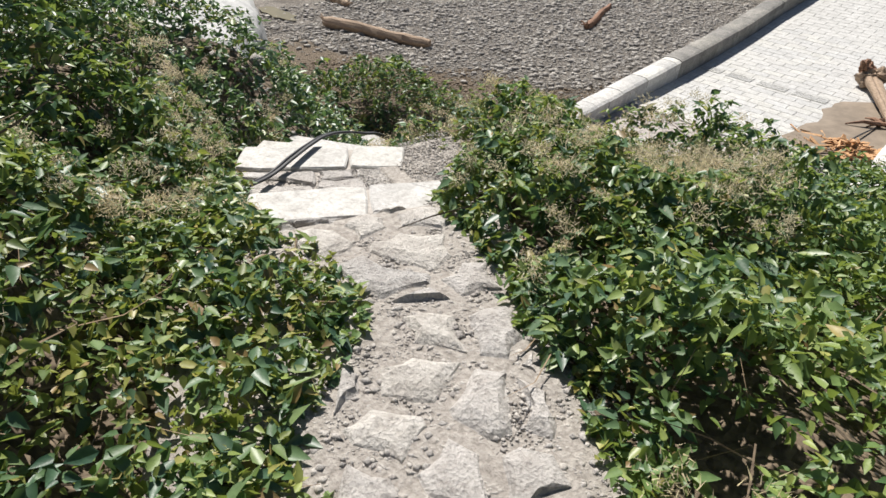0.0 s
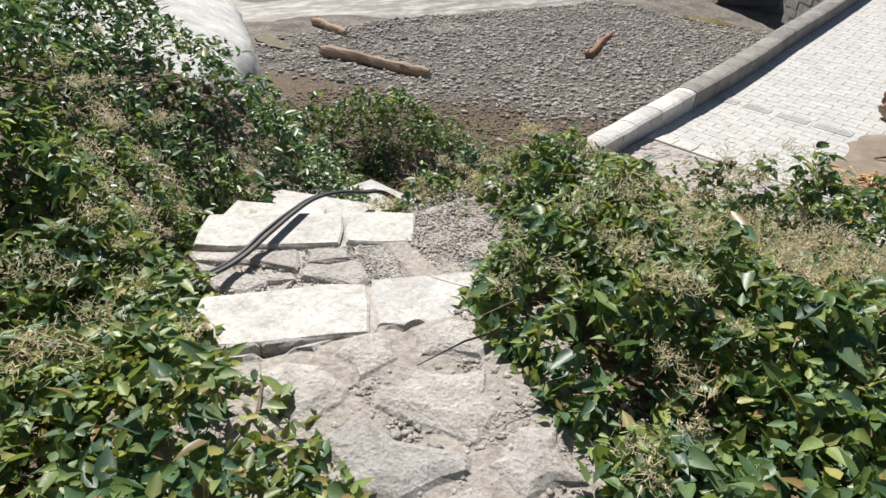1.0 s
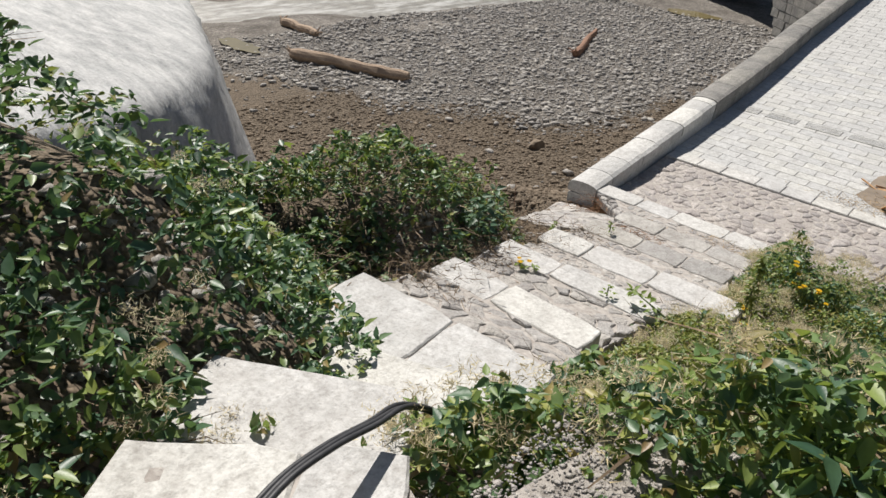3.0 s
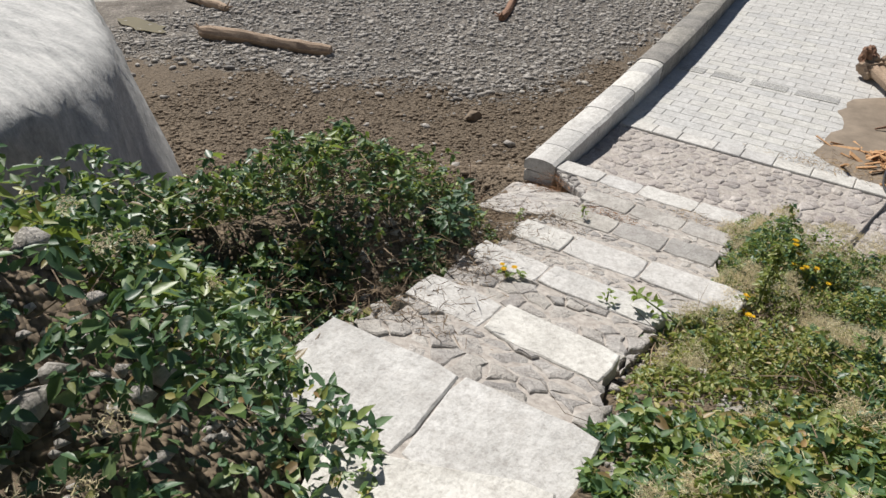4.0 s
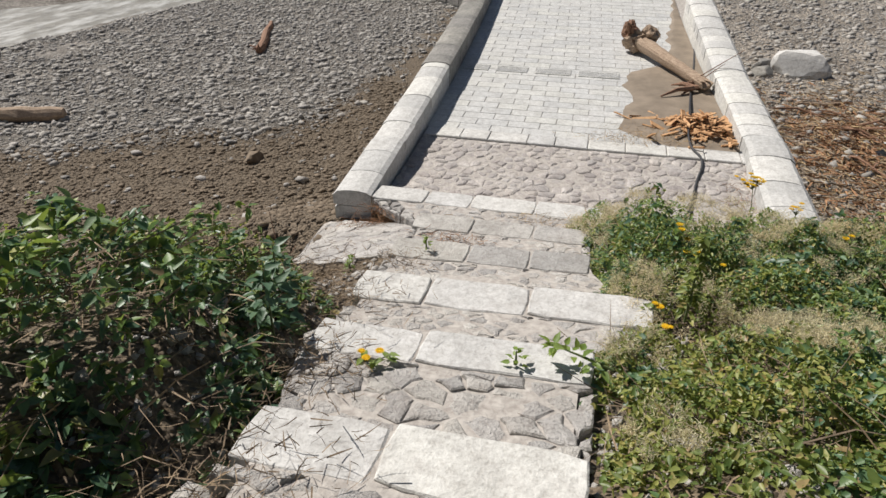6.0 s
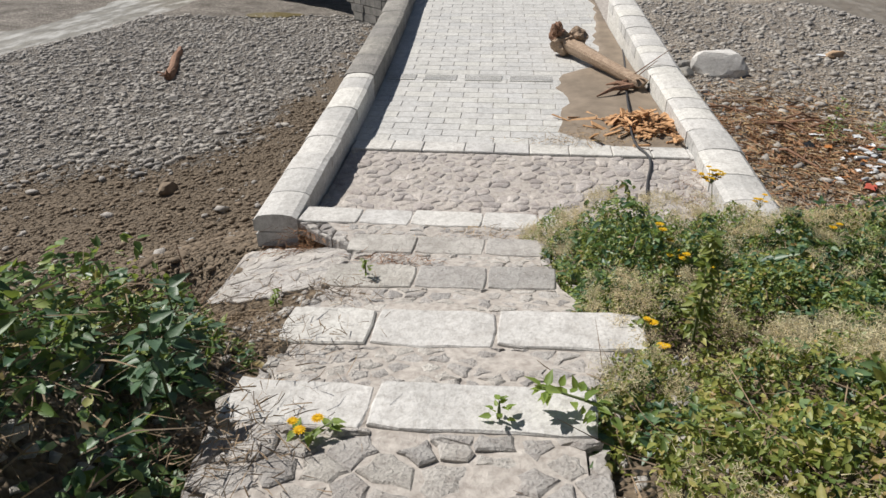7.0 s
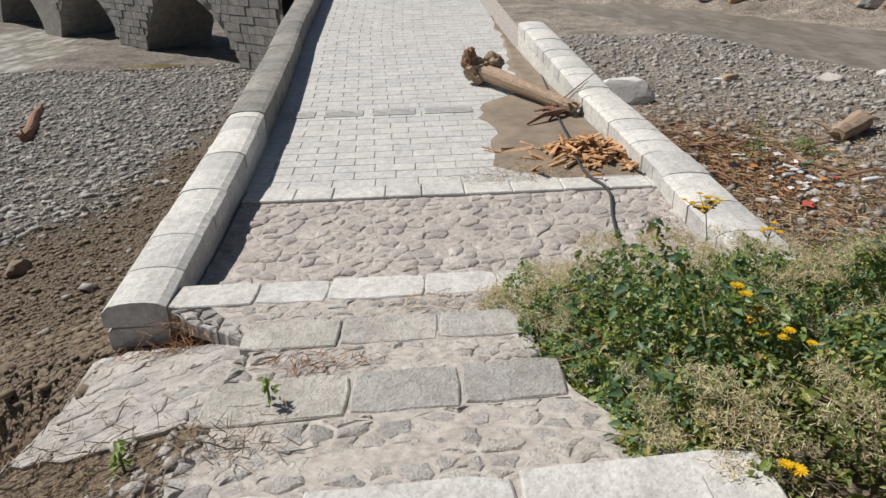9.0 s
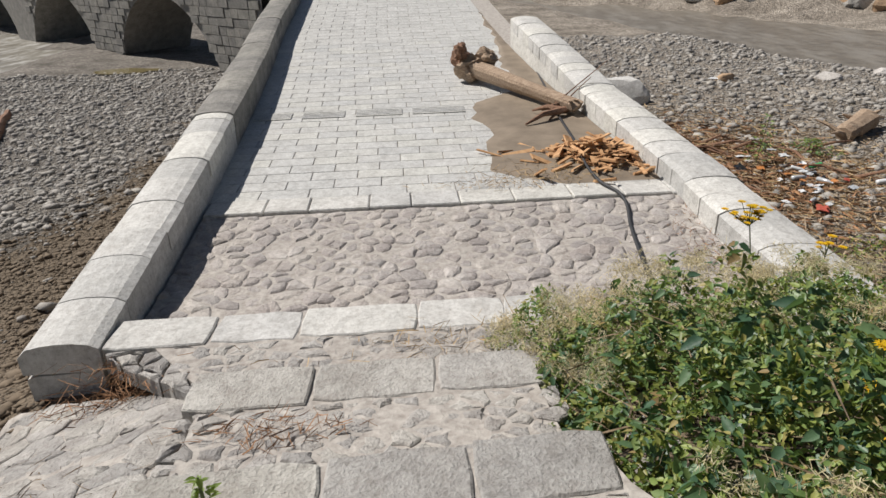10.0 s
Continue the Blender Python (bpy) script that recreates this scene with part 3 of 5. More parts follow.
def leaves(name, places, size, yaw, pitch, roll, mat, parent=None):
    """One mesh of many folded leaves: places (n, 3), lengths and turns (n,)."""
    n = len(places)
    cy, sy, cp, sp, cr, sr = np.cos(yaw), np.sin(yaw), np.cos(pitch), np.sin(pitch), np.cos(roll), np.sin(roll)
    p = LEAF[None] * size[:, None, None]
    x, y, z = p[..., 0], p[..., 1], p[..., 2]
    x, z = x * cr[:, None] + z * sr[:, None], -x * sr[:, None] + z * cr[:, None]
    y, z = y * cp[:, None] - z * sp[:, None], y * sp[:, None] + z * cp[:, None]
    x, y = x * cy[:, None] - y * sy[:, None], x * sy[:, None] + y * cy[:, None]
    v = np.stack([x, y, z], -1) + places[:, None]
    q = (np.arange(n)[:, None, None] * 6 + LEAF_T[None]).reshape(-1, 3)
    return array_mesh(name, v.reshape(-1, 3), q, mat, True)


def cover(x, y):
    """Height of the thicket's top over the ground, 0 where nothing grows."""
    zc, s = along(x, y)
    wob = 0.55 * (fnoise(x, y, 0.8, 21) - 0.5) + 0.3 * (fnoise(x, y, 0.3, 23) - 0.5)
    top = smooth(2.2, 3.2, zc)
    bend = smooth(1.9, 2.3, zc) * smooth(3.05, 2.85, zc)
    left_edge = 0.7 - 0.58 * bend - 0.16 * top - 0.36 * smooth(3.2, 3.4, zc) + 0.08 * smooth(3.58, 3.64, zc) + 0.8 * smooth(1.6, 0.6, zc)
    left = smooth(left_edge - 0.05, left_edge + 0.75 - 0.4 * smooth(2.0, 2.3, zc), -s + wob) * (0.42 + 0.06 * top + 0.08 * bend - 0.3 * smooth(3.2, 3.45, zc)) * smooth(0.5, 0.9, zc + wob * 0.6)
    right_edge = 0.62 - 0.32 * smooth(2.6, 2.8, zc) * smooth(3.05, 2.9, zc) + 0.14 * smooth(3.02, 3.12, zc) * smooth(3.5, 3.4, zc) - 0.29 * smooth(3.45, 3.62, zc) + 0.05 * smooth(2.4, 1.6, zc) + 0.25 * smooth(1.2, 0.7, zc) * smooth(0.5, 0.8, zc)
    right = smooth(right_edge - 0.05, right_edge + 0.6, s + wob) * (0.32 + 0.09 * top + 0.14 * smooth(1.1, 0.6, zc)) * smooth(-2.3, -2.6, y + wob * 0.5)
    lump = 0.15 + 1.65 * fnoise(x, y, 0.7, 31)
    lump = lump * (1 - 0.75 * smooth(2.3, 1.7, zc) * smooth(0.5, 0.36, fnoise(x, y, 0.5, 35)))
    return np.where(s < 0, left * (1 - 0.4 * hollow(x, y)), right) * lump


def thicket(name, label, n, region, mat, size, seed, low=0.0, high=1.0, depth=2.0, group=""):
    """Sprigs of three leaflets through the upper part of the thicket, in patches between low and high of a slow noise."""
    r = np.random.default_rng(seed)
    x0, x1, y0, y1 = region
    x, y = r.uniform(x0, x1, n), r.uniform(y0, y1, n)
    t, patch = cover(x, y), fnoise(x, y, 1.9, 71)
    seen = (x - 7.8) * -0.69 + (y + 14.3) * 0.72 > 0
    keep = seen & (t > 0.03) & (patch + r.normal(0, 0.06, n) > low) & (patch + r.normal(0, 0.06, n) < high) & (along(x, y)[0] > 0.0)
    keep &= vnoise(x, y, 0.13, 47) + 0.5 * vnoise(x, y, 0.31, 48) + r.normal(0, 0.06, n) > 0.45 + 0.15 * smooth(2.0, 1.6, along(x, y)[0]) * (along(x, y)[1] < 0)
    x, y, t = x[keep], y[keep], t[keep]
    t = t * (0.62 + 0.75 * vnoise(x, y, 0.17, 43))
    z = ground_z(x, y) + t * (1.05 - 0.9 * r.random(len(x)) ** depth)
    k = len(x)
    base_yaw = r.uniform(0, 2 * np.pi, k)
    px, yaws = [], []
    for off in (0.0, 1.25, -1.25):
        px.append(np.stack([x, y, z], -1) + r.normal(0, 0.012, (k, 3)))
        yaws.append(base_yaw + off + r.normal(0, 0.25, k))
    places, yaw = np.concatenate(px), np.concatenate(yaws)
    tilt = np.tile(r.normal(-0.05, 0.42, k), 3) + r.normal(-0.1, 0.34, 3 * k)
    sizes = np.tile(size * np.minimum(r.lognormal(0, 0.32, k), 1.35), 3) * r.uniform(0.7, 1.15, 3 * k)
    me = leaves(name, places, sizes, yaw, tilt, r.normal(0, 0.5, 3 * k), mat)
    return thing(name, label, "shrub", group, "stuff", me=me)


LEFT, RIGHT, FRONT = (-3, 6.5, -16, -3.5), (2.6, 10, -16, -7.0), (2.4, 9, -7.6, -2.0)
thicket("bramble_thicket", "dense bramble thicket, its dark green deepened for shade, on the bank beside the stairs", 64000, LEFT, M_LEAF_SHADE, 0.064, 1, 0.0, 0.64)
thicket("bramble_thicket", "large-leaved dark green brambles beside the middle steps", 5200, (-2.6, 1.7, -10.2, -5.2), M_LEAF, 0.08, 7, 0.0, 1.0)
thicket("bramble_thicket", "sunlit green bramble and clematis thicket on the upper bank", 62000, RIGHT, M_LEAF, 0.052, 2, 0.0, 0.60)
thicket("low_scrub", "olive scrub of small leaves among the brambles", 19000, LEFT, M_LEAF_DRY, 0.045, 3, 0.54, 1.0)
thicket("low_scrub", "pale green clematis leaves on the upper bank", 30000, RIGHT, M_LEAF_DRY, 0.044, 4, 0.46, 1.0)
thicket("low_scrub", "low olive-green scrub spreading over the edge of the steps", 40000, FRONT, M_LEAF_DRY, 0.034, 5, 0.44, 1.0)
thicket("bramble_thicket", "bright green bramble leaves low beside the steps", 44000, FRONT, M_LEAF, 0.038, 6, 0.0, 0.58)


def blades(name, roots, tips, widths, mat, bend=0.12, seed=0):
    """Thin bent strips from root to tip, all in one mesh."""
    r = np.random.default_rng(seed)
    n = len(roots)
    d = tips - roots
    side = np.cross(d, r.normal(0, 1, (n, 3)))
    side /= np.linalg.norm(side, axis=1, keepdims=True).clip(1e-6)
    sag = np.cross(side, d) * bend * r.uniform(-1, 1, (n, 1))
    w = side * widths[:, None] / 2
    rows = [roots - w, roots + w, roots + 0.5 * d + sag + w, roots + 0.5 * d + sag - w, tips + 0.4 * w, tips - 0.4 * w]
    v = np.stack(rows, 1).reshape(-1, 3)
    o = np.arange(n)[:, None] * 6
    q = np.concatenate([o + np.array([0, 1, 2, 3]), o + np.array([3, 2, 4, 5])])
    return array_mesh(name, v, q, mat)


def hairs(name, roots, tips, widths, mat, seed=0):
    """Short straight hairs, a three-cornered sliver each."""
    r = np.random.default_rng(seed)
    side = np.cross(tips - roots, r.normal(0, 1, roots.shape))
    side /= np.linalg.norm(side, axis=1, keepdims=True).clip(1e-6)
    w = side * widths[:, None] / 2
    v = np.stack([roots - w, roots + w, tips + w * 0.5], 1).reshape(-1, 3)
    return array_mesh(name, v, np.arange(len(v)).reshape(-1, 3), mat)


def seed_heads(n, region, seed, label, low):
    """Fluffy clumps of spent clematis on top of the leaves."""
    r = np.random.default_rng(seed)
    x, y = r.uniform(region[0], region[1], n), r.uniform(region[2], region[3], n)
    t = cover(x, y)
    keep = (t > 0.1) & (fnoise(x, y, 0.9, 91) > low)
    x, y, t = x[keep], y[keep], t[keep]
    c = np.stack([x, y, ground_z(x, y) + t * 1.05 + 0.06], -1)
    per = 95
    c = np.repeat(c, per, 0)
    big = np.repeat(r.uniform(0.06, 0.14, len(x)), per)[:, None]
    root = c + r.normal(0, 0.3, (len(c), 3)) * big * (1, 1, 0.7)
    way = r.normal(0, 1, (len(c), 3)) + (0, 0, 0.5)
    way /= np.linalg.norm(way, axis=1, keepdims=True)
    tip = root + way * big * r.uniform(0.14, 0.36, (len(c), 1))
    thing("seed_heads", label, "plant", kind="stuff", me=hairs("seed_heads", root, tip, r.uniform(0.003, 0.006, len(c)), M_SEED, seed))


seed_heads(3000, RIGHT, 11, "beige fluffy clematis seed heads over the upper bank", 0.56)
seed_heads(4000, FRONT, 12, "beige fluffy clematis seed heads over the low scrub", 0.45)
seed_heads(1300, LEFT, 13, "beige fluffy clematis seed heads in the bramble thicket", 0.62)


def stems(n, region, seed, label, length=(0.25, 0.9), name="dry_stems"):
    r = np.random.default_rng(seed)
    x, y = r.uniform(region[0], region[1], n), r.uniform(region[2], region[3], n)
    t = cover(x, y)
    keep = t > 0.06
    x, y, t = x[keep], y[keep], t[keep]
    root = np.stack([x, y, ground_z(x, y) + t * r.uniform(0.2, 0.9, len(x))], -1)
    a = r.uniform(0, 2 * np.pi, len(x))
    ln = r.uniform(*length, len(x))
    tip = root + np.stack([np.cos(a) * ln, np.sin(a) * ln, r.normal(0.05, 0.16, len(x)) * ln], -1)
    thing(name, label, "plant", kind="stuff", me=blades(name, root, tip, r.uniform(0.003, 0.009, len(x)), M_TWIG, 0.25, seed))


stems(2600, LEFT, 21, "dry brown bramble canes through the thicket", (0.12, 0.45))
stems(2000, RIGHT, 22, "dry brown stems through the upper bank", (0.12, 0.4))
stems(5200, (-1.6, 1.7, -9.2, -4.4), 24, "dry brown dead canes tangled through the brambles", (0.1, 0.4))
stems(3000, FRONT, 23, "thin dry stems through the low scrub", (0.1, 0.4))


def litter(n, centre, spread, seed, label, size=(0.05, 0.22), lift=0.015, mat=None, zfun=None, width=(0.002, 0.007)):
    """Dry grass and twigs strewn on the ground or on a step."""
    r = np.random.default_rng(seed)
    x, y = r.normal(centre[0], spread[0], n), r.normal(centre[1], spread[1], n)
    z = (zfun(x, y) if zfun else ground_z(x, y)) + lift + 0.03 * r.random(n)
    a, ln = r.uniform(0, 2 * np.pi, n), r.uniform(*size, n)
    root = np.stack([x, y, z], -1)
    tip = root + np.stack([np.cos(a) * ln, np.sin(a) * ln, r.normal(0, 0.03, n)], -1)
    thing("dry_litter", label, "litter", kind="stuff", me=blades("dry_litter", root, tip, r.uniform(*width, n), mat or M_TWIG, 0.15, seed))


# ---- path above the steps ----
def build_path():
    r = random.Random(77)
    zf = lambda x, y: float(ground_z(x, y)) + 0.018
    u, w = np.array([0.805, -0.593]), np.array([0.593, 0.805])
    p, q = np.array([5.45, -11.78]), np.array([9.2, -14.55])
    v, f = skin([(4.30, -12.12), (5.02, -10.9), q + w * 0.6, q - w * 0.6], zf, 3.0, 60, 130, 6, 0.010)
    path = thing("stone_path", "trodden path of flat rubble stones set in gravel", "path", kind="structure", me=mesh_of("stone_path", v, f, M_GRAVEL, True))
    head = [(4.42, -11.92), (4.95, -11.04), p + w * 0.36, p - w * 0.36]
    tail = [p - w * 0.34 + u * 0.02, p + w * 0.37 + u * 0.02, p + w * 0.40 + u * 2.6, p - w * 0.40 + u * 2.6]
    for poly in (head, tail):
        lay(path, cells(poly, 0.2, r, 0.026, 1.2, 0.08), zf, r, M_PATH, rise=(0.004, 0.017), depth=0.09, edge=0.02, crown=0.014, tilt=0.015)


build_path()

# ---- stones ----
ICO = bmesh.new()
bmesh.ops.create_icosphere(ICO, subdivisions=1, radius=1)
ICO_V = np.array([v.co[:] for v in ICO.verts])
ICO_F = np.array([[v.index for v in f.verts] for f in ICO.faces])
ICO.free()
OCT_V = np.array([(1, 0, 0.1), (0.1, 1, -0.1), (-1, 0.1, 0.1), (-0.1, -1, 0), (0.1, 0.1, 1), (0, 0, -1)])
OCT_F = np.array([(0, 1, 4), (1, 2, 4), (2, 3, 4), (3, 0, 4), (1, 0, 5), (2, 1, 5), (3, 2, 5), (0, 3, 5)])


def pebbles(name, label, x, y, z, size, mat, seed, flat=0.55, kind="stuff", sharp=0.35):
    """Many stones in one mesh: the larger ones with more faces."""
    r = np.random.default_rng(seed)
    vs, fs, start = [], [], 0
    for base, faces, pick, grow in ((ICO_V, ICO_F, size >= 0.07, 1.0), (OCT_V, OCT_F, size < 0.07, 1.25)):
        n, k = int(pick.sum()), len(base)
        if not n:
            continue
        v = base[None] * (1 + r.normal(0, sharp, (n, k, 1)) * 0.7)
        v = v * grow * size[pick][:, None, None] * np.stack([r.uniform(0.7, 1.3, n), r.uniform(0.6, 1.0, n), flat * r.uniform(0.7, 1.2, n)], -1)[:, None]
        a = r.uniform(0, 2 * np.pi, n)
        c, s = np.cos(a)[:, None], np.sin(a)[:, None]
        v = np.stack([v[..., 0] * c - v[..., 1] * s, v[..., 0] * s + v[..., 1] * c, v[..., 2]], -1) + np.stack([x[pick], y[pick], z[pick]], -1)[:, None]
        vs.append(v.reshape(-1, 3))
        fs.append((np.arange(n)[:, None, None] * k + faces[None]).reshape(-1, 3) + start)
        start += n * k
    return thing(name, label, "stones", kind=kind, me=array_mesh(name, np.concatenate(vs), np.concatenate(fs), mat))


def strew(name, label, n, region, seed, mat, small=0.03, power=2.6, biggest=0.3, test=None, lift=0.2, base=0.0):
    r = np.random.default_rng(seed)
    x, y = r.uniform(region[0], region[1], n), r.uniform(region[2], region[3], n)
    if test is not None:
        keep = test(x, y)
        x, y = x[keep], y[keep]
    size = np.minimum(small * (1 - r.random(len(x))) ** (-1 / power), biggest)
    pebbles(name, label, x, y, ground_z(x, y) + base + size * lift, size, mat, seed)


def silt(x, y):
    """How far inside the silt a place lies, in metres; gravel where it is negative."""
    m = np.maximum(x + 5.7, 0.5 * x + 10.85 - y)
    return np.where(x > 2.5, 2.5 - y, m) + 3.0 * (fnoise(x, y, 1.3, 66) - 0.5)


def in_bed(x, y):
    return (ground_z(x, y) < -1.0) & ~((x > -1.3) & (x < 5.9)) & (LATTICE[(x * 7).astype(int) % 256, (y * 7).astype(int) % 256] < 0.05 + 0.95 * smooth(1.0, -1.0, silt(x, y)))


M_PEBBLE = stone("pale_pebbles", (0.36, 0.335, 0.315), (0.47, 0.445, 0.42), (0.62, 0.595, 0.565), per="Island", stain=(0.36, 0.32, 0.29), amount=0.3)
strew("river_stones", "grey river stones scattered over the gravel bed", 74000, (-23, -0.5, 0, 30), 31, M_BED, 0.024, 2.0, 0.15, in_bed)
strew("river_stones", "grey river stones on the far gravel bar", 36000, (5.5, 20, 0, 28), 32, M_BED, 0.02, 2.1, 0.15, in_bed)
strew("soil_clods", "brown clods of silt on the bank beside the parapet", 36000, (-15, -0.4, -3.2, 13), 33, M_CLOD, 0.016, 2.2, 0.09, lambda x, y: silt(x, y) > -0.3)
on_path = lambda x, y: ((np.abs(along(x, y)[1]) < 0.62) & (along(x, y)[0] > 3.63)) | ((along(x, y)[1] > 0.3) & (along(x, y)[1] < 1.15) & (along(x, y)[0] > 3.05) & (x < 4.9))
strew("path_gravel", "loose grey gravel between the stones of the path", 70000, (3.4, 7.6, -13.6, -10.0), 34, M_PEBBLE, 0.0034, 2.3, 0.016, on_path, 0.1, 0.016)


def build_verge():
    """The gravelled strip between the landing and the weeds."""
    zf = lambda x, y: 3.215 + 0.09 * min(max((x - 3.8) / 1.1, 0), 1) + 0.02 * min(max(y + 10.6, 0), 1)
    v, f = skin([(3.80, -10.74), (3.98, -9.95), (5.25, -10.35), (4.86, -11.12)], zf, 2.7, 40, 30, 8, 0.012)
    thing("gravel_verge", "trodden grey gravel beside the upper landing", "ground", kind="structure", me=mesh_of("gravel_verge", v, f, M_GRAVEL, True))
    r = np.random.default_rng(41)
    x, y = r.uniform(3.7, 5.2, 12000), r.uniform(-11.0, -9.95, 12000)
    inside = (y > -10.62 - 0.31 * (x - 3.76)) & (y < -9.97 - 0.31 * (x - 3.98)) & (x > 3.8)
    x, y = x[inside], y[inside]
    size = np.minimum(0.003 * (1 - r.random(len(x))) ** (-1 / 2.3), 0.011)
    pebbles("path_gravel", "loose grey gravel on the verge", x, y, np.array([zf(a, b) for a, b in zip(x, y)]) - size * 0.15 + 0.004, size, M_PEBBLE, 41)


build_verge()


def landing_gravel():
    """Loose chips on the landing between the two upper slabs, thickest to one side."""
    a, b, d, back, z, w = step_frame(10)
    a2, b2, _, _, z2, _ = step_frame(11)
    r = np.random.default_rng(39)
    u, t = r.random(26000) ** 0.55, r.uniform(0, 1, 26000)
    keep = r.random(26000) < 0.12 + 0.88 * smooth(0.55, 0.8, u)
    u, t = u[keep], t[keep]
    lo, hi = a + back * (w + 0.01), b + back * (w + 0.01)
    p = (lo + u[:, None] * (hi - lo)) * (1 - t[:, None]) + (a2 + u[:, None] * (b2 - a2)) * t[:, None]
    run = ((p - (lo + hi) / 2) @ back) / (((a2 + b2) / 2 - (lo + hi) / 2) @ back)
    size = np.minimum(0.003 * (1 - r.random(len(u))) ** (-1 / 2.3), 0.010)
    pebbles("path_gravel", "loose grey chips on the landing between the slabs", p[:, 0], p[:, 1], z + (z2 - 0.17 - z) * np.clip(run, 0, 1) - 0.008 + size * 0.1, size, M_PEBBLE, 39)


landing_gravel()
edge_of = lambda x, y: (np.abs(along(x, y)[1]) < 1.5) & (np.abs(along(x, y)[1]) > 0.7)
strew("step_rubble", "small loose rubble along the sides of the steps", 5000, (0, 5, -11.5, -3), 35, M_RUBBLE, 0.018, 2.6, 0.09, edge_of, 0.3)


# ---- rubble ramp beside the lower steps ----
def build_ramp():
    r = random.Random(15)
    ramp_ob = thing("rubble_ramp", "pale rubble paving sloping away from the lower steps", "pavement", kind="structure")
    zf = lambda x, y: float(ground_z(x, y)) + 0.03
    v, f = skin([(0.92, -4.5), (0.9, -2.95), (-0.6, -2.85), (-1.65, -4.2)], lambda x, y: zf(x, y) - 0.006, -1.6, 40, 30, 5, 0.01)
    part("mortar_bed", mesh_of("mortar_bed", v, f, M_MORTAR, True), ramp_ob, "tan mortar between the stones")
    lay(ramp_ob, cells([(0.85, -3.0), (-0.35, -2.82), (-1.7, -3.45), (-1.5, -4.3), (0.2, -4.5), (0.95, -4.45)], 0.15, r, 0.004, 1.5), zf, r, M_RUBBLE, rise=(-0.006, 0.007), depth=0.16, edge=0.008, crown=0.004)


build_ramp()


# ---- old wall beside the middle steps ----
def build_side_wall():
    r = random.Random(21)
    wall = thing("rubble_wall", "low old rubble wall overgrown with brambles", "wall")
    for row in range(2):
        u = 0.0
        while u < 2.0:
            ln = r.uniform(0.3, 0.6)
            y = -9.6 + u
            x = 0.98 - 0.16 * u * 0.6 + r.uniform(-0.04, 0.04) + 0.05 * row * -1
            zc = float(along(x + 0.9, y + ln / 2)[0])
            v, f = prism([(x - 0.3, y + 0.01), (x, y + 0.01), (x + r.uniform(-0.03, 0.03), y + ln - 0.01), (x - 0.3, y + ln - 0.01)], zc - 0.75 + row * 0.24, zc - 0.52 + row * 0.24 + r.uniform(-0.02, 0.01), 0.035, 0.01)
            part("stone", mesh_of("stone", v, f, M_OLD), wall)
            u += ln


build_side_wall()


# ---- concrete terrace ----
def build_terrace():
    """A poured block: outline walked in short steps, a rounded uneven shoulder, steep sides."""
    outline = np.array([(-60, -14), (-6.3, -13), (-6.2, -7.2), (-6.75, -6.2), (-7.5, -5.4), (-8.4, -4.6), (-9.6, -3.9), (-11.5, -3.0), (-13.6, -2.1), (-15.7, -1.3), (-22, 1.0), (-60, 18)], float)
    pts = []
    for a, b in zip(outline, np.roll(outline, -1, axis=0)):
        n = max(int(np.linalg.norm(b - a) / 0.22), 1)
        pts += [a + (b - a) * k / n for k in range(n)]
    pts = np.array(pts)
    for _ in range(6):
        pts = (np.roll(pts, 1, axis=0) + 2 * pts + np.roll(pts, -1, axis=0)) / 4
    way = np.roll(pts, -1, axis=0) - np.roll(pts, 1, axis=0)
    out = np.stack([way[:, 1], -way[:, 0]], -1)
    out /= np.linalg.norm(out, axis=1, keepdims=True)
    rings = []
    for off, z in ((-2.4, 0.8), (-1.2, 0.76), (-0.5, 0.7), (-0.2, 0.63), (-0.05, 0.5), (0.04, 0.3), (0.1, 0.0), (0.24, -0.6), (0.42, -1.4), (1.1, -4.2)):
        p = pts + out * off
        wave = fnoise(p[:, 0] + 2 * z, p[:, 1] - z, 0.8, 83) - 0.5
        fine = fnoise(p[:, 0] + 3 * z, p[:, 1] + z, 0.25, 84) - 0.5
        p = p + out * (0.3 * wave + 0.1 * fine)[:, None]
        rings.append(np.column_stack([p, z + (0.2 * wave if z > -4 else 0 * wave)]))
    n, v = len(pts), np.concatenate(rings)
    f = [(k * n + i, (k + 1) * n + i, (k + 1) * n + (i + 1) % n, k * n + (i + 1) % n) for k in range(len(rings) - 1) for i in range(n)]
    f.append(tuple(range(n)))
    thing("concrete_terrace", "big pale streaked concrete retaining block by the riverbed", "wall", me=mesh_of("concrete_terrace", v.tolist(), f, M_CONCRETE, True))


build_terrace()


# ---- water ----
def water_material(name, dark, light, streak):
    m, nt, b = tree(name)
    g = nt.nodes.new("ShaderNodeNewGeometry")
    mp = nt.nodes.new("ShaderNodeMapping")
    mp.inputs["Scale"].default_value = (0.55, 0.16, 1.0)
    mp.inputs["Rotation"].default_value = (0, 0, -0.5)
    nt.links.new(g.outputs["Position"], mp.inputs[0])
    n, long = tex(nt, "Noise", 1.6, 5, 0.6, "Position"), tex(nt, "Noise", 2.2, 9, 0.72)
    nt.links.new(mp.outputs[0], long.inputs["Vector"])
    col = ramp(nt, n.outputs[0], [(0.35, dark), (0.65, light)])
    col = mix(nt, ramp(nt, long.outputs[0], [(0.47, (0, 0, 0)), (0.6, (0.85, 0.85, 0.85))]), col, streak)
    nt.links.new(col, b.inputs["Base Color"])
    b.inputs["Roughness"].default_value = 0.35
    bump(nt, b, [(tex(nt, "Noise", 6, 4, 0.6, "Position").outputs[0], 0.5, 0.06), (long.outputs[0], 0.4, 0.1)])
    return m


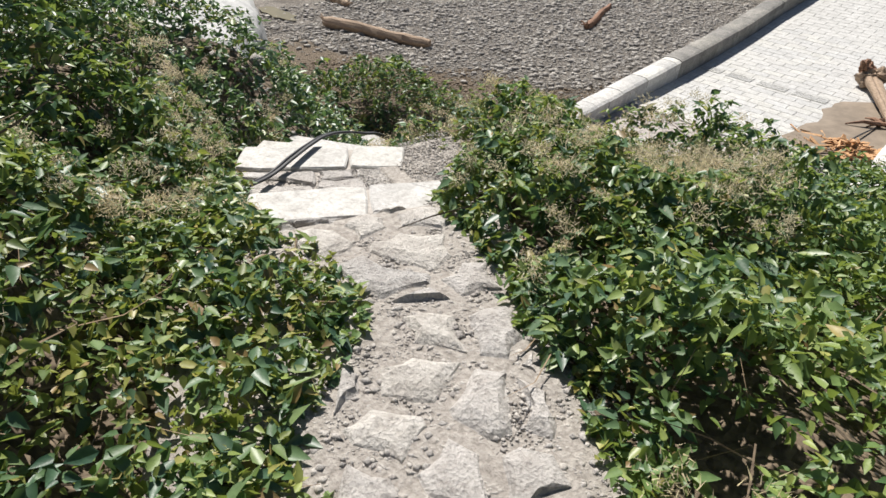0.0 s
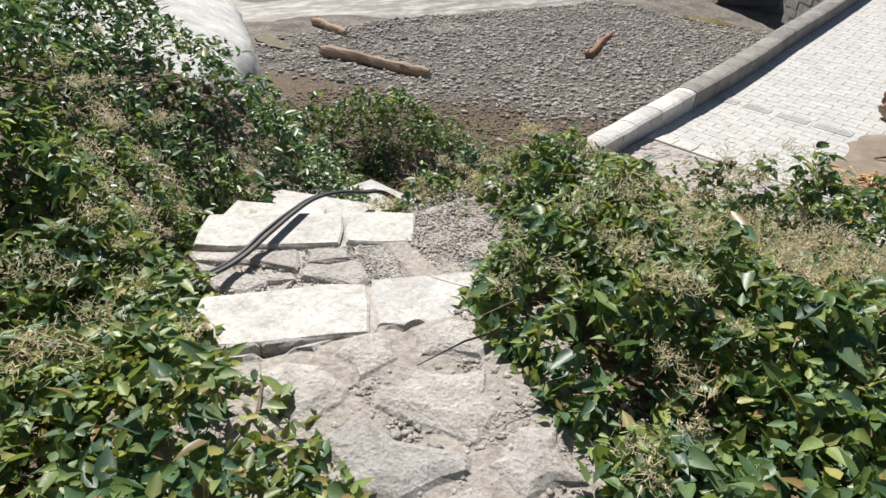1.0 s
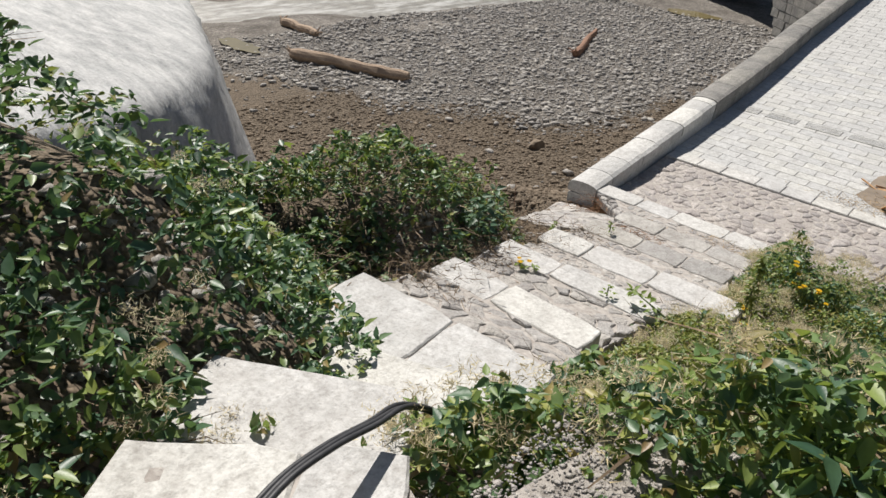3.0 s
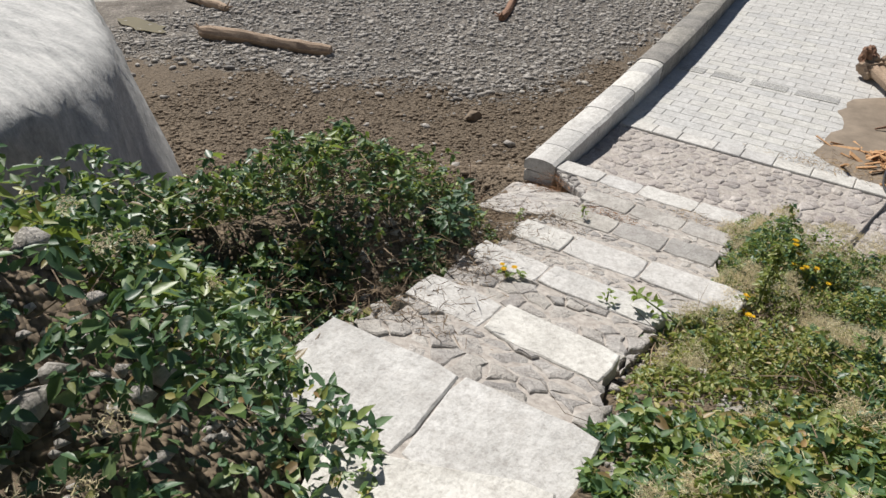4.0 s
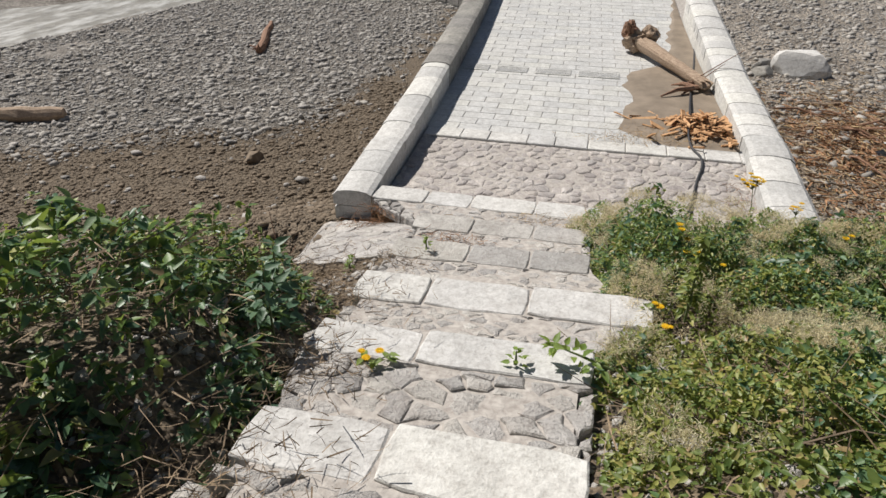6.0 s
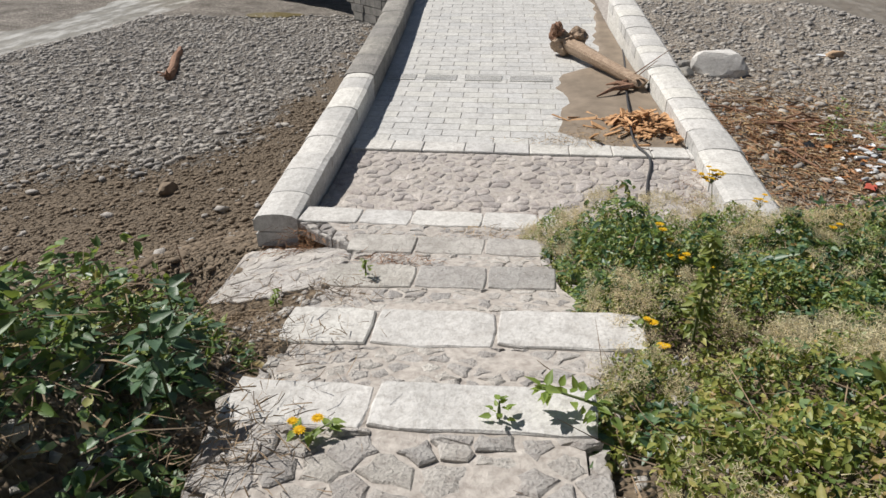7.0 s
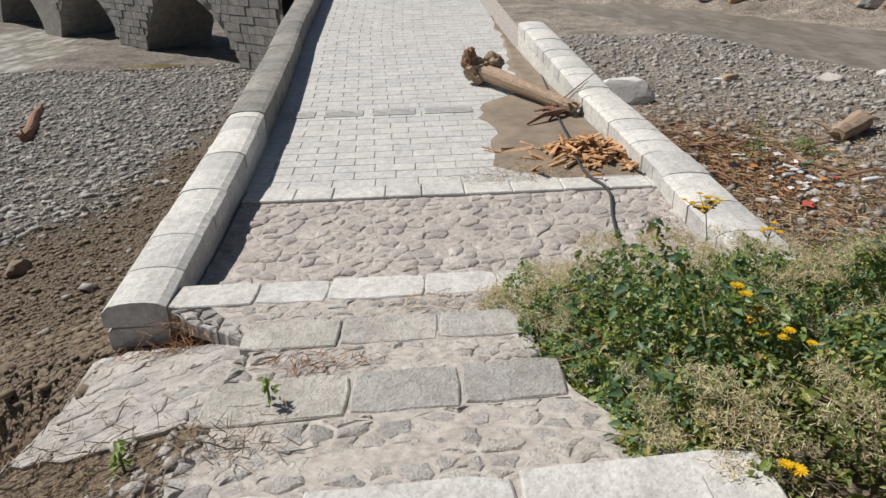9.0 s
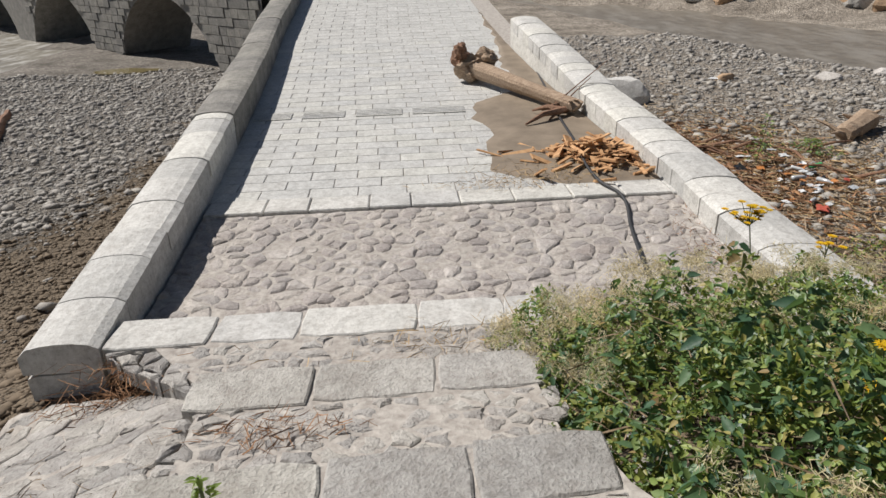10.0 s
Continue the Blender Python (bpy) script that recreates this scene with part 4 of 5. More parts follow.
# the stream's pale streaks are sky reflection on ripples, put into the base colour
M_WATER = water_material("pale_sheen_water", (0.14, 0.125, 0.1), (0.24, 0.22, 0.18), (0.5, 0.49, 0.46))
M_RIVER = water_material("brown_water", (0.13, 0.11, 0.085), (0.2, 0.172, 0.135), (0.26, 0.235, 0.2))


def ribbon(name, label, line, half, z, mat):
    xs, ys = np.array([p[0] for p in line], float), np.array([p[1] for p in line], float)
    yy = np.linspace(ys[0], ys[-1], 60)
    xx = np.interp(yy, ys, xs)
    v = np.stack([np.concatenate([xx - half, xx + half]), np.concatenate([yy, yy]), np.full(120, z)], -1)
    i = np.arange(59)
    thing(name, label, "water", kind="structure", me=array_mesh(name, v, np.stack([i, i + 60, i + 61, i + 1], -1), mat))


ribbon("water", "shallow grey stream over gravel with a painted pale sheen", STREAM, 7, -3.66, M_WATER)
ribbon("water", "shallow brown river along the far bank", RIVER, 8, -2.46, M_RIVER)


def puddle(x, y, rx, ry, z):
    r = random.Random(int(abs(x * 10)))
    k = 22
    v = [(x + rx * math.cos(2 * math.pi * i / k) * r.uniform(0.7, 1.15), y + ry * math.sin(2 * math.pi * i / k) * r.uniform(0.7, 1.15), z) for i in range(k)]
    thing("puddle", "olive-brown puddle lying in the gravel", "puddle", "puddles in the gravel", me=mesh_of("puddle", v, [tuple(range(k))], M_PUDDLE))


M_PUDDLE = simple("puddle_water", (0.17, 0.14, 0.07), (0.22, 0.18, 0.09), 1, 0.08, 0.05)
for px, py, ax, ay in ((-12.6, 30.2, 2.0, 0.9), (-21.9, 4.1, 1.6, 0.6)):
    puddle(px, py, ax, ay, float(ground_z(px, py)) + 0.09)


# ---- far part of the bridge ----
def build_far_bridge():
    """The spandrel wall turns towards the far bank; arches stand between piers."""
    p0, p1 = np.array([-4.0, 25.2]), np.array([-40.0, 62.0])
    d = (p1 - p0) / np.linalg.norm(p1 - p0)
    nrm = np.array([d[1], -d[0]])
    total = np.linalg.norm(p1 - p0)
    bridge = thing("stone_bridge", "grey masonry bridge with round arches over the riverbed", "bridge", kind="structure")
    r = random.Random(9)
    arches = [(10.1, 5.7), (25.1, 5.7), (40.0, 5.7)]
    base, top = -4.0, 3.2
    at = lambda u, z, back=0.0: (p0[0] + d[0] * u + nrm[0] * back, p0[1] + d[1] * u + nrm[1] * back, z)
    # core body cut out by the arches: columns of quads
    us = np.arange(0, total, 0.35)
    v, f = [], []

    def soffit(u):
        for c, rad in arches:
            if abs(u - c) < rad:
                return -5.97 + math.sqrt(6.25 ** 2 - (u - c) ** 2)
        return base
    for u in us:
        lo = soffit(u)
        v += [at(u, lo), at(u, top), at(u, top, 4.5), at(u, lo, 4.5)]
    for i in range(len(us) - 1):
        for a, b in ((0, 1), (1, 2), (2, 3), (3, 0)):
            f.append((4 * i + a, 4 * i + b, 4 * i + 4 + b, 4 * i + 4 + a))
    part("masonry_core", mesh_of("masonry_core", v, f, M_OLD), bridge)
    count = 0
    z = -3.7
    while z < top - 0.2 and count < 290:
        h = r.uniform(0.38, 0.48)
        u = r.uniform(0, 0.5)
        while u < 30 and count < 290:
            ln = r.uniform(0.5, 0.95)
            mid = u + ln / 2
            if min(soffit(u), soffit(mid), soffit(u + ln)) < z - 0.1 and all(abs(mid - c) > rad + 0.1 or soffit(mid) < z - 0.15 for c, rad in arches):
                o = r.uniform(-0.10, -0.05)
                q = [at(u + 0.02, z + 0.02, o), at(u + ln - 0.02, z + 0.02, o), at(u + ln - 0.02, z + h - 0.02, o), at(u + 0.02, z + h - 0.02, o)]
                b4 = [at(u, z, 0.05), at(u + ln, z, 0.05), at(u + ln, z + h, 0.05), at(u, z + h, 0.05)]
                part("block", mesh_of("block", q + b4, [(0, 1, 2, 3), (4, 5, 1, 0), (5, 6, 2, 1), (6, 7, 3, 2), (7, 4, 0, 3)], M_OLD), bridge)
                count += 1
            u += ln
        z += h


build_far_bridge()


# ---- driftwood ----
def wood_material(name, dark, mid, light):
    m, nt, b = tree(name)
    n = tex(nt, "Noise", 5, 8, 0.7, "Object")
    mp = nt.nodes.new("ShaderNodeMapping")
    mp.inputs["Scale"].default_value = (0.35, 9, 9)
    tc = nt.nodes.new("ShaderNodeTexCoord")
    nt.links.new(tc.outputs["Object"], mp.inputs[0])
    nt.links.new(mp.outputs[0], n.inputs["Vector"])
    nt.links.new(ramp(nt, n.outputs[0], [(0.3, dark), (0.5, mid), (0.72, light)]), b.inputs["Base Color"])
    b.inputs["Roughness"].default_value = 0.85
    bump(nt, b, [(n.outputs[0], 0.8, 0.03)])
    return m


M_WOOD = wood_material("weathered_driftwood", (0.14, 0.09, 0.06), (0.36, 0.26, 0.18), (0.54, 0.43, 0.32))
M_WOOD_RED = wood_material("reddish_driftwood", (0.1, 0.05, 0.03), (0.24, 0.13, 0.08), (0.36, 0.23, 0.15))
M_CHIP = simple("fresh_split_wood", (0.36, 0.17, 0.07), (0.7, 0.44, 0.24), 9, 0.8, 0.4, 0.01, per=True)


def tube(points, radii, sides=10, r=None, rough=0.0):
    """A tapered round limb along a line of places; open rings, capped ends."""
    pts = [Vector(p) for p in points]
    rows = []
    ridge = [r.uniform(-rough, rough) if r else 0 for _ in range(sides)]
    for i, p in enumerate(pts):
        d = (pts[min(i + 1, len(pts) - 1)] - pts[max(i - 1, 0)]).normalized()
        u = d.orthogonal().normalized() if abs(d.z) > 0.95 else d.cross(Vector((0, 0, 1))).normalized()
        w = d.cross(u)
        ring = []
        for k in range(sides):
            a = 2 * math.pi * k / sides
            q = radii[i] * (1 + ridge[k] + (0.5 * r.uniform(-rough, rough) if r else 0))
            ring.append(tuple(p + (u * math.cos(a) + w * math.sin(a)) * q))
        rows.append(ring)
    return sweep(rows)


def build_log(a, b, r0, r1, mat, label, seed, name="driftwood_log"):
    """A trunk from a to b, lying on the ground, knotted and broken at its ends."""
    r = random.Random(seed)
    a, b = Vector((*a, 0)), Vector((*b, 0))
    n = 14
    pts, rad = [], []
    for i in range(n):
        p = a.lerp(b, i / (n - 1))
        q = r0 + (r1 - r0) * i / (n - 1)
        side = 0.12 * r0 * math.sin(i * 0.9 + seed)
        pts.append((p.x + side, p.y + side, float(ground_z(p.x, p.y)) + q * 0.85))
        rad.append(q * r.uniform(0.9, 1.08) * (0.75 if i in (0, n - 1) else 1))
    v, f = tube(pts, rad, 12, r, 0.09)
    log = thing(name, label, "log", "logs on the riverbed", me=mesh_of(name, v, f, mat))
    for k in range(5):
        i = r.choice([0, 0, n - 1, n - 1, r.randrange(3, n - 3)])
        o = Vector(pts[i])
        tip = o + Vector((r.uniform(-0.5, 0.5), r.uniform(-0.5, 0.5), r.uniform(0.0, 0.35)))
        v, f = tube([o, o.lerp(tip, 0.5) + Vector((0, 0, 0.04)), tip], [rad[i] * 0.4, rad[i] * 0.28, 0.02], 6, r, 0.1)
        part("broken_branch", mesh_of("broken_branch", v, f, mat), log)
    return log


build_log((-18.9, 4.7), (-14.0, 6.8), 0.27, 0.22, M_WOOD, "long weathered driftwood trunk lying on the gravel", 3)
build_log((-11.6, 15.4), (-13.7, 20.6), 0.2, 0.13, M_WOOD_RED, "reddish broken driftwood trunk lying on the gravel", 4)
build_log((-24.2, 8.0), (-21.3, 7.9), 0.22, 0.18, M_WOOD, "short driftwood trunk at the edge of the stream", 5)
build_log((12.6, 8.2), (13.9, 9.2), 0.22, 0.28, M_WOOD, "short brown log among the flood debris", 6)
build_log((7.9, 9.6), (9.3, 10.2), 0.06, 0.05, M_WOOD, "pale split stick lying by the parapet", 8)


def build_stump():
    """An uprooted trunk stranded on the deck, root plate towards the middle."""
    r = random.Random(12)
    foot, head = Vector((4.47, 2.62, 0.235)), Vector((3.36, 4.75, 0.41))
    axis = (head - foot).normalized()
    side = axis.cross(Vector((0, 0, 1))).normalized()
    up = side.cross(axis)
    shape = ((-0.15, 0.05), (-0.13, 0.095), (-0.07, 0.115), (-0.02, 0.10), (0.03, 0.12), (0.09, 0.105), (0.14, 0.085), (0.16, 0.03), (0.12, -0.05), (0.05, -0.11), (-0.05, -0.12), (-0.12, -0.04))
    groove = [r.uniform(0.92, 1.08) for _ in shape]
    rows = []
    for i in range(15):
        p, grow = foot.lerp(head, i / 14), 0.82 + 0.4 * (i / 14) ** 2
        ragged = [axis * (r.uniform(-0.09, 0.09) if i in (0, 14) else 0) for _ in shape]
        rows.append([tuple(p + e + (side * q[0] + up * q[1]) * grow * g * r.uniform(0.96, 1.04)) for q, g, e in zip(shape, groove, ragged)])
    v, f = sweep(rows)
    stump = thing("driftwood_stump", "bleached split trunk with gnarled roots stranded on the bridge deck", "stump", me=mesh_of("driftwood_stump", v, f, M_WOOD))
    for k, (off, sz) in enumerate((((-0.1, 0.1, 0.02), (0.3, 0.24, 0.26)), ((-0.24, 0.28, 0.14), (0.2, 0.2, 0.26)), ((0.16, 0.1, 0.16), (0.22, 0.2, 0.2)), ((-0.3, 0.08, 0.3), (0.13, 0.15, 0.2)), ((-0.05, 0.3, -0.12), (0.22, 0.24, 0.16)))):
        bm = bmesh.new()
        bmesh.ops.create_icosphere(bm, subdivisions=3, radius=1)
        for q in bm.verts:
            p = Vector(q.co)
            g = 1 + 0.55 * noise.noise(p * 1.7 + Vector((k * 7, 3, 1))) + 0.3 * noise.noise(p * 4.1 + Vector((k * 5, 1, 9)))
            q.co = head + Vector(off) + Vector((p.x * sz[0], p.y * sz[1], p.z * sz[2])) * g * 0.78
        me = bpy.data.meshes.new("root_mass")
        bm.to_mesh(me)
        bm.free()
        me.materials.append(M_WOOD_RED if k % 2 else M_WOOD)
        part("root_mass", me, stump, "gnarled broken root wood")
    for k in range(7):
        o = foot + Vector((r.uniform(-0.25, 0.1), r.uniform(-0.1, 0.3), -0.05))
        tip = o + Vector((r.uniform(-0.6, 0.3), r.uniform(-0.35, 0.2), r.uniform(-0.12, 0.05)))
        v, f = tube([o, o.lerp(tip, 0.5) + Vector((0, 0, 0.05)), tip], [0.05, 0.035, 0.012], 6, r, 0.15)
        part("root", mesh_of("root", v, f, M_WOOD_RED), stump, "thin broken root")


build_stump()


# ---- dried mud, wood chips, grates and cable on the deck ----
def build_mud():
    r = random.Random(31)
    n, ys = 40, np.linspace(0.1, 10.6, 40)
    v, f = [], []
    cols = 14
    for i, y in enumerate(ys):
        left = np.interp(y, [0.1, 0.7, 2.1, 2.7, 3.4, 4.4, 6, 9, 10.6], [3.7, 2.95, 3.2, 3.0, 3.1, 4.0, 3.95, 4.1, 4.15]) + 0.22 * (vnoise(y, 3.3, 0.25, 7) - 0.5)
        right = float(deck_right(y)) - 0.004
        for k in range(cols):
            u = k / (cols - 1)
            x = left + (right - left) * u
            thick = 0.035 * min(1, 4 * u) * (0.6 + 0.5 * float(fnoise(x, y, 0.5, 8))) + 0.004
            v.append((x, y, float(deck_z(y)) + (thick if 0 < i < n - 1 else 0.001) - (0.006 if u == 0 else 0)))
    for i in range(n - 1):
        for k in range(cols - 1):
            a = i * cols + k
            f.append((a, a + 1, a + cols + 1, a + cols))
    thing("mud_patch", "flat patch of dried brown flood mud on the deck", "mud", me=mesh_of("mud_patch", v, f, M_MUD, True))


build_mud()


def build_chips():
    r = random.Random(41)
    pile = thing("wood_chip_pile", "pile of orange split wood pieces on dried mud", "wood", place=pose(4.3, 0.9, 0.03))
    for k in range(190):
        a, d = r.uniform(0, 6.3), abs(r.gauss(0, 0.4))
        x, y = d * math.cos(a) * 1.15, d * math.sin(a) * 0.95
        x = min(x, 0.4)
        ln, w = r.uniform(0.12, 0.46), r.uniform(0.03, 0.1)
        h = max(0.0, 0.2 - 0.3 * d) * r.uniform(0.2, 1.0)
        q = [(-ln / 2, -w / 2, 0), (ln / 2, -w * r.uniform(0.1, 0.5), 0.004), (ln / 2 * r.uniform(0.6, 1), w / 2, 0.0), (-ln / 2, w / 2 * r.uniform(0.3, 1), 0)]
        t = r.uniform(0.008, 0.025)
        v = q + [(x1 * 0.94, y1 * 0.9, t) for x1, y1, _ in q]
        me = mesh_of("wood_piece", v, [(3, 2, 1, 0), (4, 5, 6, 7), (0, 1, 5, 4), (1, 2, 6, 5), (2, 3, 7, 6), (3, 0, 4, 7)], M_CHIP)
        part("wood_piece", me, pile, place=pose(x, y, h + 0.01, r.gauss(0, 14), r.gauss(0, 16), r.uniform(0, 360)))


build_chips()
deck_top = lambda x, y: np.maximum(deck_z(y), 0.0) + 0.03
M_STRAW = simple("pale_straw", (0.34, 0.22, 0.11), (0.6, 0.45, 0.26), 20, 0.85, per=True)
litter(420, (3.7, 0.35), (0.45, 0.22), 51, "pale wood splinters on the dried mud", (0.03, 0.13), 0.005, M_STRAW, deck_top)
litter(160, (3.0, 0.15), (0.3, 0.08), 52, "pale wood splinters along the edge slab", (0.03, 0.14), 0.0, M_STRAW, deck_top)
M_RUST = simple("rusty_dry_grass", (0.2, 0.09, 0.045), (0.42, 0.25, 0.14), 20, 0.9, per=True)
M_SLOT_SHADE = simple("slot_shade", (0.03, 0.03, 0.028), (0.07, 0.066, 0.06), 8)


def build_grates():
    """Slotted drain slabs across the deck, four bars of stone to a slab."""
    for k, (x0, x1) in enumerate(((-0.12, 0.42), (0.58, 1.20), (1.37, 2.05), (2.2, 2.98))):
        y = 3.28
        z = float(deck_z(y))
        g = thing("drain_grate", "slotted pale stone drain slab set across the deck", "drain", "drain slabs across the deck", place=pose(0, y, z + 0.004, math.degrees(0.05)))
        # no real depth between the bars: a near-black sheet paints the shade there
        v, f = prism([(x0, -0.16), (x1, -0.16), (x1, 0.16), (x0, 0.16)], -0.02, 0.004, 0.002)
        part("slot_bed", mesh_of("slot_bed", v, f, M_SLOT_SHADE), g, "dark sheet standing in for shade in the drain slots")
        for j in range(5):
            yy = -0.16 + j * 0.068
            v, f = prism([(x0, yy), (x1, yy), (x1, yy + 0.046), (x0, yy + 0.046)], -0.02, 0.010, 0.002)
            part("bar", mesh_of("bar", v, f, M_DECK), g)


build_grates()
M_CABLE = simple("black_cable_sheath", (0.018, 0.018, 0.02), (0.045, 0.045, 0.048), 30, 0.5, 0.1)


def cable(name, label, points, radius, strands, gap, seed):
    """Loose strands side by side along one line."""
    r = random.Random(seed)
    ob = thing(name, label, "cable")
    for k in range(strands):
        cu = bpy.data.curves.new("strand", "CURVE")
        cu.dimensions, cu.bevel_depth, cu.bevel_resolution, cu.resolution_u = "3D", radius, 2, 6
        sp = cu.splines.new("BEZIER")
        sp.bezier_points.add(len(points) - 1)
        for i, (bp, p) in enumerate(zip(sp.bezier_points, points)):
            j = gap * (k - (strands - 1) / 2)
            bp.co = (p[0] + j + r.uniform(-0.004, 0.004), p[1] + 0.6 * j, p[2] + 0.35 * abs(j) + r.uniform(0, 0.006))
            bp.handle_left_type = bp.handle_right_type = "AUTO"
        cu.materials.append(M_CABLE)
        me = bpy.data.meshes.new_from_object(new("tmp", cu))
        bpy.data.objects.remove(bpy.data.objects["tmp"])
        me.materials.clear()
        me.materials.append(M_CABLE)
        part("strand", me, ob)
    return ob


cable("cable_bundle", "bundle of thick black cables lying over the steps", [(3.72, -12.05, 3.1), (3.88, -11.74, 3.31), (3.81, -11.48, 3.3), (3.68, -11.24, 3.29), (3.56, -11.02, 3.28), (3.47, -10.83, 3.26), (3.43, -10.65, 3.22), (3.40, -10.45, 3.15), (3.37, -10.28, 3.08), (3.42, -10.05, 2.85)], 0.009, 3, 0.012, 3)
cable("cable", "black cable trailing down from the deck onto the cobbles", [(4.72, 8.6, 0.62), (4.55, 6.6, 0.34), (4.42, 4.4, 0.2), (4.25, 2.7, 0.12), (4.12, 1.2, 0.14), (4.08, 0.05, 0.05), (4.2, -0.4, 0.03), (4.1, -1.0, -0.06), (3.88, -2.1, -0.05), (3.7, -2.6, 0.12)], 0.017, 1, 0.02, 4)
for p, q in (((4.12, 2.72, 0.17), (5.08, 3.1, 0.78)), ((4.3, 2.75, 0.2), (4.78, 2.95, 0.56))):
    v, f = tube([p, tuple((a + b) / 2 + 0.012 for a, b in zip(p, q)), q], [0.011, 0.009, 0.004], 6, random.Random(6), 0.15)
    thing("branch", "thin bare stick leaning from the stump onto the parapet", "branch", "sticks by the stump", me=mesh_of("branch", v, f, M_WOOD_RED))


# ---- rocks and flood debris beyond the right parapet ----
def build_rock(x, y, size, mat, label, seed, sink=0.25, z=None):
    r = np.random.default_rng(seed)
    bm = bmesh.new()
    bmesh.ops.create_icosphere(bm, subdivisions=3, radius=1)
    off = r.uniform(0, 50, 3)
    for v in bm.verts:
        p = Vector(v.co)
        q = p * (1 + 0.28 * noise.noise(p * 1.1 + Vector(off)) + 0.12 * noise.noise(p * 3 + Vector(off)))
        for n in ((0.8, 0.3, 0.5), (-0.5, 0.6, 0.6), (0.1, -0.9, 0.4), (0, 0, 1)):
            n = Vector(n).normalized()
            d = q.dot(n) - 0.6
            if d > 0:
                q -= n * d * 0.96
        v.co = (q.x * size[0], q.y * size[1], q.z * size[2])
    me = bpy.data.meshes.new("boulder")
    bm.to_mesh(me)
    bm.free()
    me.materials.append(mat)
    base = float(ground_z(x, y)) if z is None else z
    thing("boulder", label, "rock", "rocks on the gravel", me=me, place=pose(x, y, base + size[2] * (1 - 2 * sink) * 0.7, 0, 0, float(r.uniform(0, 360))))


M_ORANGE = stone("ochre_bank_rock", (0.3, 0.18, 0.1), (0.42, 0.28, 0.17), (0.52, 0.38, 0.26), stain=(0.2, 0.14, 0.1), amount=0.5)
build_rock(8.8, 13.2, (0.95, 0.8, 0.72), M_COPING, "big pale angular boulder beside the parapet", 1)
build_rock(7.7, 13.4, (0.45, 0.35, 0.3), M_OLD, "grey broken rock in a rubble heap", 2)
build_rock(7.5, 12.6, (0.4, 0.3, 0.25), M_OLD, "grey broken rock in a rubble heap", 3)
build_rock(13.2, 15.6, (0.5, 0.3, 0.2), M_ORANGE, "flat pinkish slab of rock on the gravel", 4)
build_rock(16.6, 15.2, (0.5, 0.35, 0.22), M_PATH, "pale block of stone on the gravel", 5)
build_rock(19.0, 15.6, (0.45, 0.3, 0.22), M_PATH, "pale block of stone on the gravel", 6)
build_rock(-6.45, 5.25, (0.3, 0.24, 0.22), M_CLOD, "dark lump of silt on the bank", 7)
build_rock(-10.2, 13.0, (0.28, 0.24, 0.16), M_BED, "dark stone on the gravel bed", 8)
r_bank = random.Random(61)
for k in range(16):
    u = k / 15
    build_rock(24 + 11 * u + r_bank.uniform(-0.6, 0.6), 41.5 - 13 * u + r_bank.uniform(-0.6, 0.6), (r_bank.uniform(0.7, 1.6), r_bank.uniform(0.6, 1.2), r_bank.uniform(0.5, 1.1)), M_ORANGE if k % 3 else M_OLD, "ochre rock at the foot of the far bank", 70 + k)


M_REED = simple("grey_brown_reeds", (0.24, 0.18, 0.13), (0.52, 0.42, 0.31), 20, 0.9, per=True)


def flood_debris():
    litter(4200, (9.8, 6.2), (2.2, 3.0), 81, "matted brown flood litter of twigs and reeds", (0.12, 0.5), 0.03, M_REED, None, (0.01, 0.03))
    litter(3600, (9.6, 6.0), (1.8, 2.4), 84, "pale straw and split reeds in the flood litter", (0.1, 0.4), 0.04, M_STRAW, None, (0.008, 0.025))
    litter(3400, (9.0, 6.4), (1.3, 1.9), 85, "rust-brown bark shreds in the flood litter", (0.08, 0.35), 0.05, M_RUST, None, (0.012, 0.04))
    litter(2200, (7.2, 0.8), (0.9, 1.8), 82, "matted brown twigs below the parapet", (0.08, 0.35), 0.02, M_REED, None, (0.008, 0.02))
    r = random.Random(83)
    for k in range(14):
        x, y = r.gauss(9.4, 1.0), r.gauss(7.0, 1.5)
        z = float(ground_z(x, y))
        a, ln = r.uniform(0, 6.3), r.uniform(0.5, 1.4)
        mid = (x + 0.5 * ln * math.cos(a), y + 0.5 * ln * math.sin(a), z + r.uniform(0.08, 0.3))
        v, f = tube([(x, y, z + 0.03), mid, (x + ln * math.cos(a + 0.3), y + ln * math.sin(a + 0.3), z + r.uniform(0.02, 0.2))], [0.035, 0.03, 0.012], 6, r, 0.1)
        thing("branch", "bare brown branch among the flood litter", "branch", "branches in the flood litter", me=mesh_of("branch", v, f, M_WOOD_RED))


flood_debris()


def plastic(name, colour, rough=0.35):
    m, nt, b = tree(name)
    n = tex(nt, "Noise", 12, 5, 0.6, "Position")
    nt.links.new(ramp(nt, n.outputs[0], [(0.3, tuple(c * 0.75 for c in colour)), (0.7, colour)]), b.inputs["Base Color"])
    b.inputs["Roughness"].default_value = rough
    return m


TRASH = {"white": plastic("white_plastic", (0.72, 0.73, 0.74)), "orange": plastic("orange_plastic", (0.5, 0.2, 0.06)), "red": plastic("red_plastic", (0.5, 0.11, 0.07)),
         "green": plastic("green_plastic", (0.03, 0.4, 0.14)), "clear grey": plastic("clear_plastic", (0.48, 0.5, 0.52), 0.15), "black": plastic("black_plastic", (0.03, 0.03, 0.035))}


